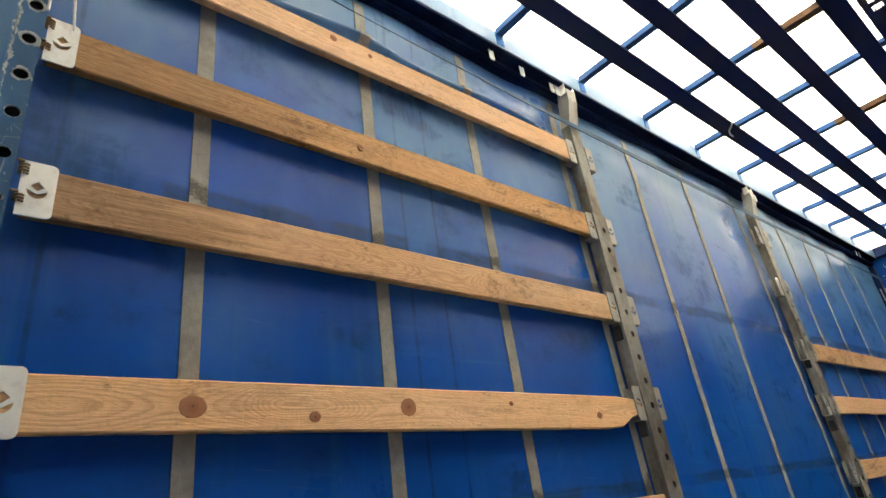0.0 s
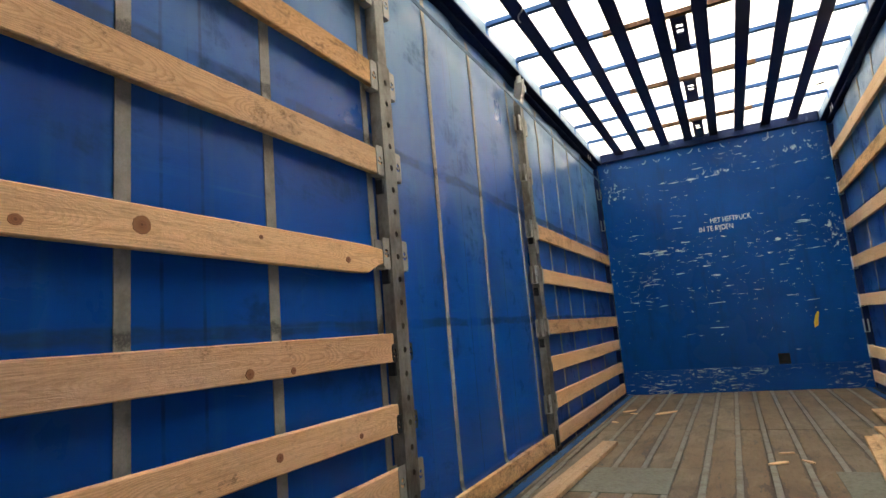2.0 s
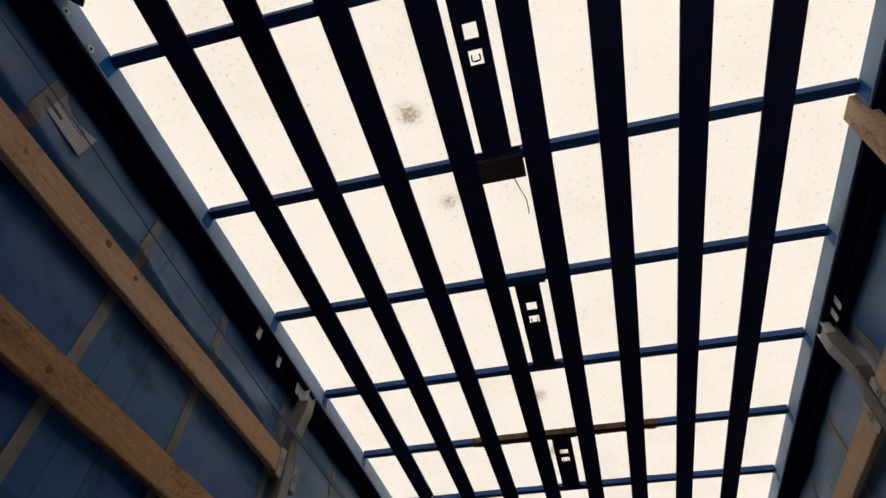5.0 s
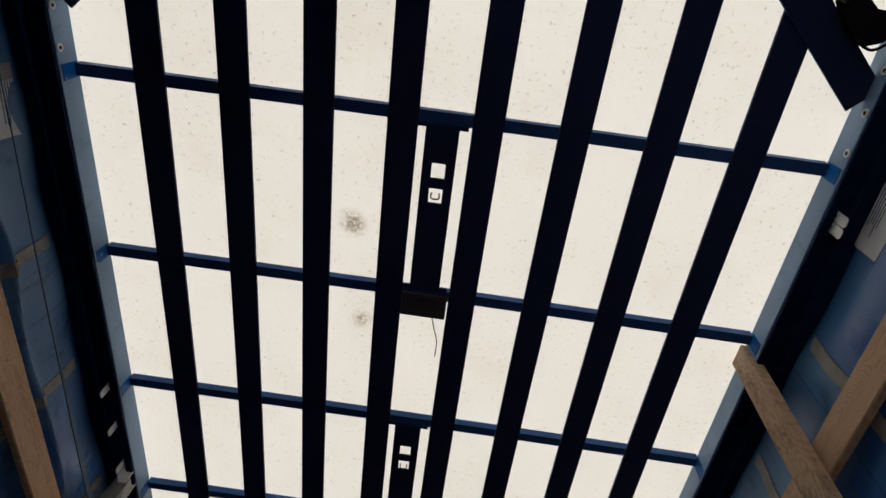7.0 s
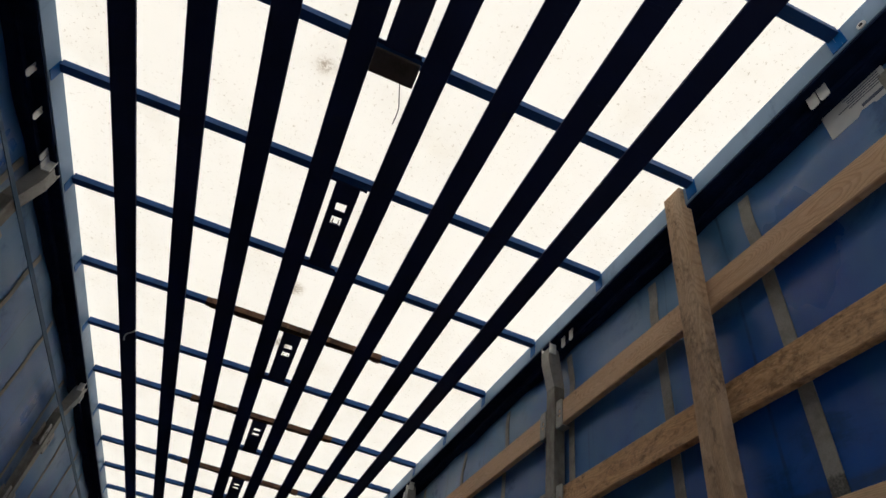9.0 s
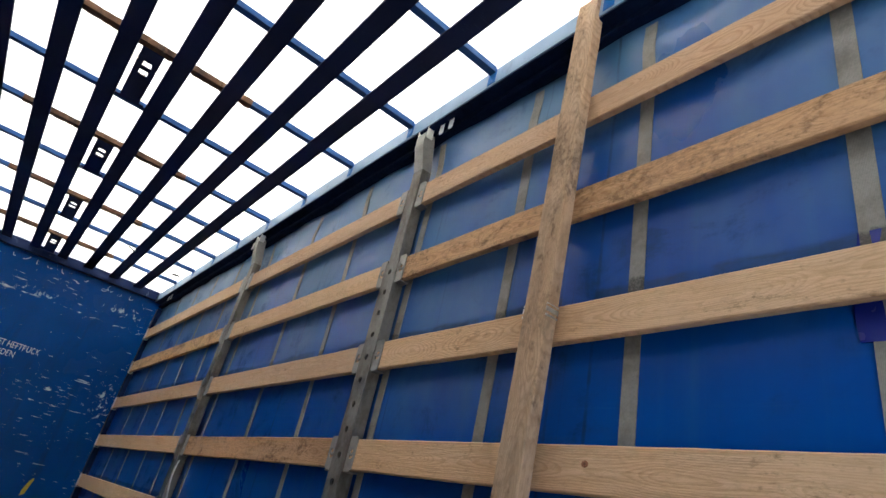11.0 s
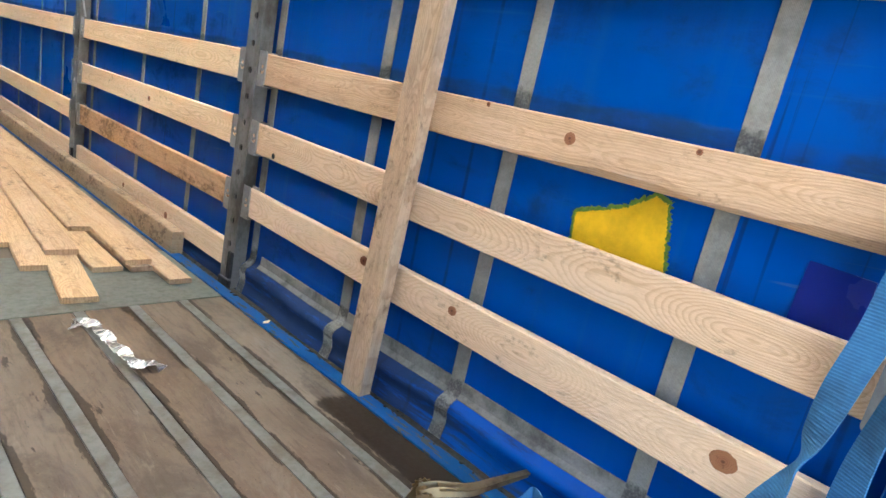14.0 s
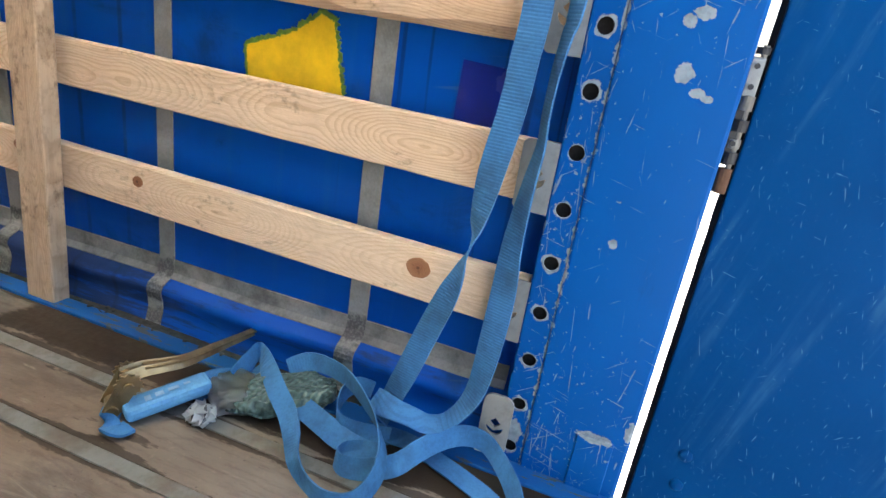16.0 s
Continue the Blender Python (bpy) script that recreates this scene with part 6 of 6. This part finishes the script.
for e in (-1, 1):
    off = axle * 0.021 * e
    side_dir = (low_pin - top_pin).cross(axle).normalized()
    ends = [top_pin + (top_pin - low_pin) * 0.22 + off, top_pin + off, (top_pin + low_pin) / 2 + off, low_pin + off, low_pin - (top_pin - low_pin) * 0.18 + off]
    part("cheek", ribbon(ends, [side_dir] * 5, 0.042, 0.003, 6, 0.35), BRASS, ratchet)
    face = axle.to_track_quat("Z", "Y").to_matrix().to_4x4()
    outline = [((0.026 if k % 2 else 0.021) * math.cos(2 * math.pi * k / 28), (0.026 if k % 2 else 0.021) * math.sin(2 * math.pi * k / 28)) for k in range(28)]
    part("gear", sheet(outline, [], 0.003, Matrix.Translation(top_pin + axle * (0.0245 * e)) @ face), BRASS, ratchet)
    part("bolt", cyl(bmesh.new(), top_pin + axle * 0.0275 * e, top_pin + axle * 0.033 * e, 0.009, 12), BRASS, ratchet)
    part("bolt", cyl(bmesh.new(), low_pin + axle * 0.0225 * e, low_pin + axle * 0.029 * e, 0.013, 12), BRASS, ratchet)
    lever = [Vector(p) + axle * 0.012 * e * (1 - 0.14 * k) for k, p in enumerate(((0.897, 0.692, 0.086), (0.93, 0.676, 0.092), (0.965, 0.656, 0.09), (1.004, 0.637, 0.086), (1.06, 0.629, 0.082), (1.12, 0.618, 0.08), (1.185, 0.608, 0.077)))]
    part("lever", ribbon(lever, [(0.15, 0.35, 0.9)] * 3 + [(0.2, 0.6, 0.7)] * 4, 0.024, 0.003, 8, 0.45), BRASS, ratchet)
part("lever_grip", ribbon([(0.935, 0.674, 0.098), (1.004, 0.639, 0.092), (1.09, 0.625, 0.086), (1.188, 0.608, 0.081)], [tuple(axle)] * 4, 0.026, 0.004, 8, 0.4), BRASS, ratchet)
part("low_axle", cyl(bmesh.new(), low_pin - axle * 0.021, low_pin + axle * 0.021, 0.012, 14), BRASS, ratchet)
part("short_band", ribbon([(0.884, 0.705, 0.012), (0.858, 0.684, 0.016), (0.842, 0.66, 0.017), (0.85, 0.648, 0.012), (0.868, 0.644, 0.01)], [tuple(axle)] * 5, 0.036, 0.006), STRAP_LOOSE, ratchet)


def crumple(name, lo, hi, material, seed, label, category, amount=0.012, cuts=3, turn=0.0, smooth=False):
    """A soft crumpled lump between two corners."""
    q = random.Random(seed)
    bm = bmesh.new()
    bmesh.ops.create_icosphere(bm, subdivisions=cuts, radius=1.0)
    for v in bm.verts:
        c = v.co.copy()
        f = Vector([abs(a) ** 0.75 * (1 if a >= 0 else -1) for a in c])
        for i in range(3):
            v.co[i] = lo[i] + (hi[i] - lo[i]) * (0.5 + 0.5 * f[i]) + amount * noise.noise(c * 3.1 + Vector((seed, i, 0))) + q.uniform(-0.3, 0.3) * amount * 0.4
        v.co.z = max(v.co.z, lo[2])
    mid = Vector([(a + b) / 2 for a, b in zip(lo, hi)])
    bmesh.ops.rotate(bm, cent=mid, matrix=Matrix.Rotation(radians(turn), 3, "Z"), verts=bm.verts)
    return single(name, bm, material, label, category, smooth=smooth)


crumple("packing_pad", (0.962, 0.395, 0.004), (1.192, 0.510, 0.060), PAD, 2, "green knitted pad in a torn plastic bag on the floor", "pad", 0.010, 4, -50, True)
crumple("plastic_bag", (0.980, 0.480, 0.003), (1.082, 0.586, 0.060), BAG, 8, "torn clear plastic bag round one end of the pad", "bag", 0.010, 4, -50, True)
crumple("plastic_film", (0.93, 0.53, 0.004), (0.98, 0.575, 0.034), FILM, 5, "scrap of clear plastic film by the strap", "film", 0.02, 3)
q = random.Random(31)
course = [(0.572, 1.868, 0.006), (0.60, 1.895, 0.014), (0.628, 1.87, 0.010), (0.624, 1.82, 0.018), (0.640, 1.77, 0.008), (0.630, 1.72, 0.016), (0.648, 1.67, 0.007), (0.642, 1.62, 0.014), (0.660, 1.575, 0.008), (0.690, 1.552, 0.016), (0.706, 1.53, 0.006)]
tilt = [(0.8, 0.3, 0.5), (0.5, 0.8, 0.2), (0.9, 0.2, 0.4), (1, 0.1, -0.3), (0.9, 0.2, 0.5), (1, 0.2, -0.4), (0.9, 0.3, 0.4), (1, 0.1, -0.3), (0.8, 0.5, 0.3), (0.3, 0.9, -0.2), (0.5, 0.8, 0.3)]
bm = ribbon(course, tilt, 0.034, 0.0012, 7)
for v in bm.verts:
    v.co += Vector((q.uniform(-0.004, 0.004), q.uniform(-0.004, 0.004), q.uniform(0.0, 0.004)))
    v.co.z = max(v.co.z, 0.0025)
single("film_strip", bm, FILM, "twisted strip of torn white plastic film on the floor", "film")
for k, (x, y, s) in enumerate(((-0.975, 5.92, 0.10), (-0.9, 5.75, 0.06), (-0.63, 5.76, 0.16), (0.21, 4.12, 0.07), (0.16, 3.86, 0.09), (0.3, 3.9, 0.06), (-1.0, 5.3, 0.05), (1.14, 1.72, 0.03))):
    q = random.Random(k)
    loop = [(s * (0.5 + 0.5 * q.random()) * math.cos(a), 0.35 * s * (0.5 + 0.5 * q.random()) * math.sin(a)) for a in [i * 0.785 for i in range(8)]]
    single("wood_chip", sheet(loop, [], 0.006, pose(x, y, 0.003, 0, 0, q.uniform(-60, 60))), WOOD_FRESH, "splintered pale wood chip on the floor", "wood chip", "wood chips")

# ---- edge sills and floor pieces ----
for side in (-1, 1):
    lo, hi = sorted((side * 1.112, side * 1.164))
    single("sill", boxed((lo, REAR, -0.06), (hi, FRONT, 0.006), 0.004), SILL_BLUE, "worn blue steel edge of the load floor", "sill", "floor sills", kind="structure")
    lo, hi = sorted((side * 1.1645, side * 1.195))
    single("gutter", boxed((lo, REAR, -0.06), (hi, FRONT, -0.001)), DIRT, "dirt-filled gap beside the worn floor edge", "gutter", "floor gutters", kind="structure")
    # unseen box below each curtain, added to stop light leaking in
    lo, hi = sorted((side * 1.10, side * 1.30))
    single("side_rail", boxed((lo, REAR - 0.1, -0.32), (hi, FRONT + 0.2, -0.101)), BRACKET_BLACK, "unseen dark strip that keeps light out under the floor edge", "rail", "side rails", kind="structure")
    q = random.Random(5 + side)
    bm = bmesh.new()
    for k in range(260):
        y, long = q.uniform(0.1, 6.9), q.random() < 0.35
        x = side * (1.176 + q.uniform(-0.022, 0.010))
        r = q.uniform(0.0015, 0.003) if long else q.uniform(0.002, 0.007)
        stretch = q.uniform(4, 11) if long else q.uniform(0.7, 2.0)
        bmesh.ops.create_icosphere(bm, subdivisions=1, radius=r, matrix=pose(x, y, (0.0065 if abs(x) < 1.164 else -0.0005) + r * 0.3, 0, 0, q.uniform(-25, 25) if long else q.uniform(0, 180)) @ Matrix.Diagonal((1, stretch, 0.55, 1)))
    single("debris", bm, DIRT, "dirt crumbs and splinters along the floor edge", "debris", kind="stuff")
for x in STRIPS:
    bm = boxed((x - 0.016, REAR, -0.0115), (x + 0.016, FRONT - 0.013, 0.0012), 0.001)
    part("floor_strip", bm, FLOOR_STEEL, floor, "grey steel strip")
for lo, hi, y0, y1 in ((0.395, 1.111, 2.0, 2.55), (0.40, 1.111, 3.17, 3.70), (-0.92, -0.37, 3.17, 3.70)):
    part("hatch", boxed((lo, y0, -0.011), (hi, y1, 0.0026), 0.001), HATCH, floor, "grey coated cover plate")
edges = [-1.111] + STRIPS + [1.111]
for a, b in zip(edges, edges[1:]):
    for y0, y1 in ((REAR, 2.46), (2.462, 4.92), (4.922, FRONT - 0.013)):
        lo = a + (0.018 if a in STRIPS else 0.0)
        hi = b - (0.018 if b in STRIPS else 0.0)
        part("plank", boxed((lo, y0, -0.0118), (hi, y1, rng.uniform(-0.0012, 0.0004))), PLYWOOD, floor)
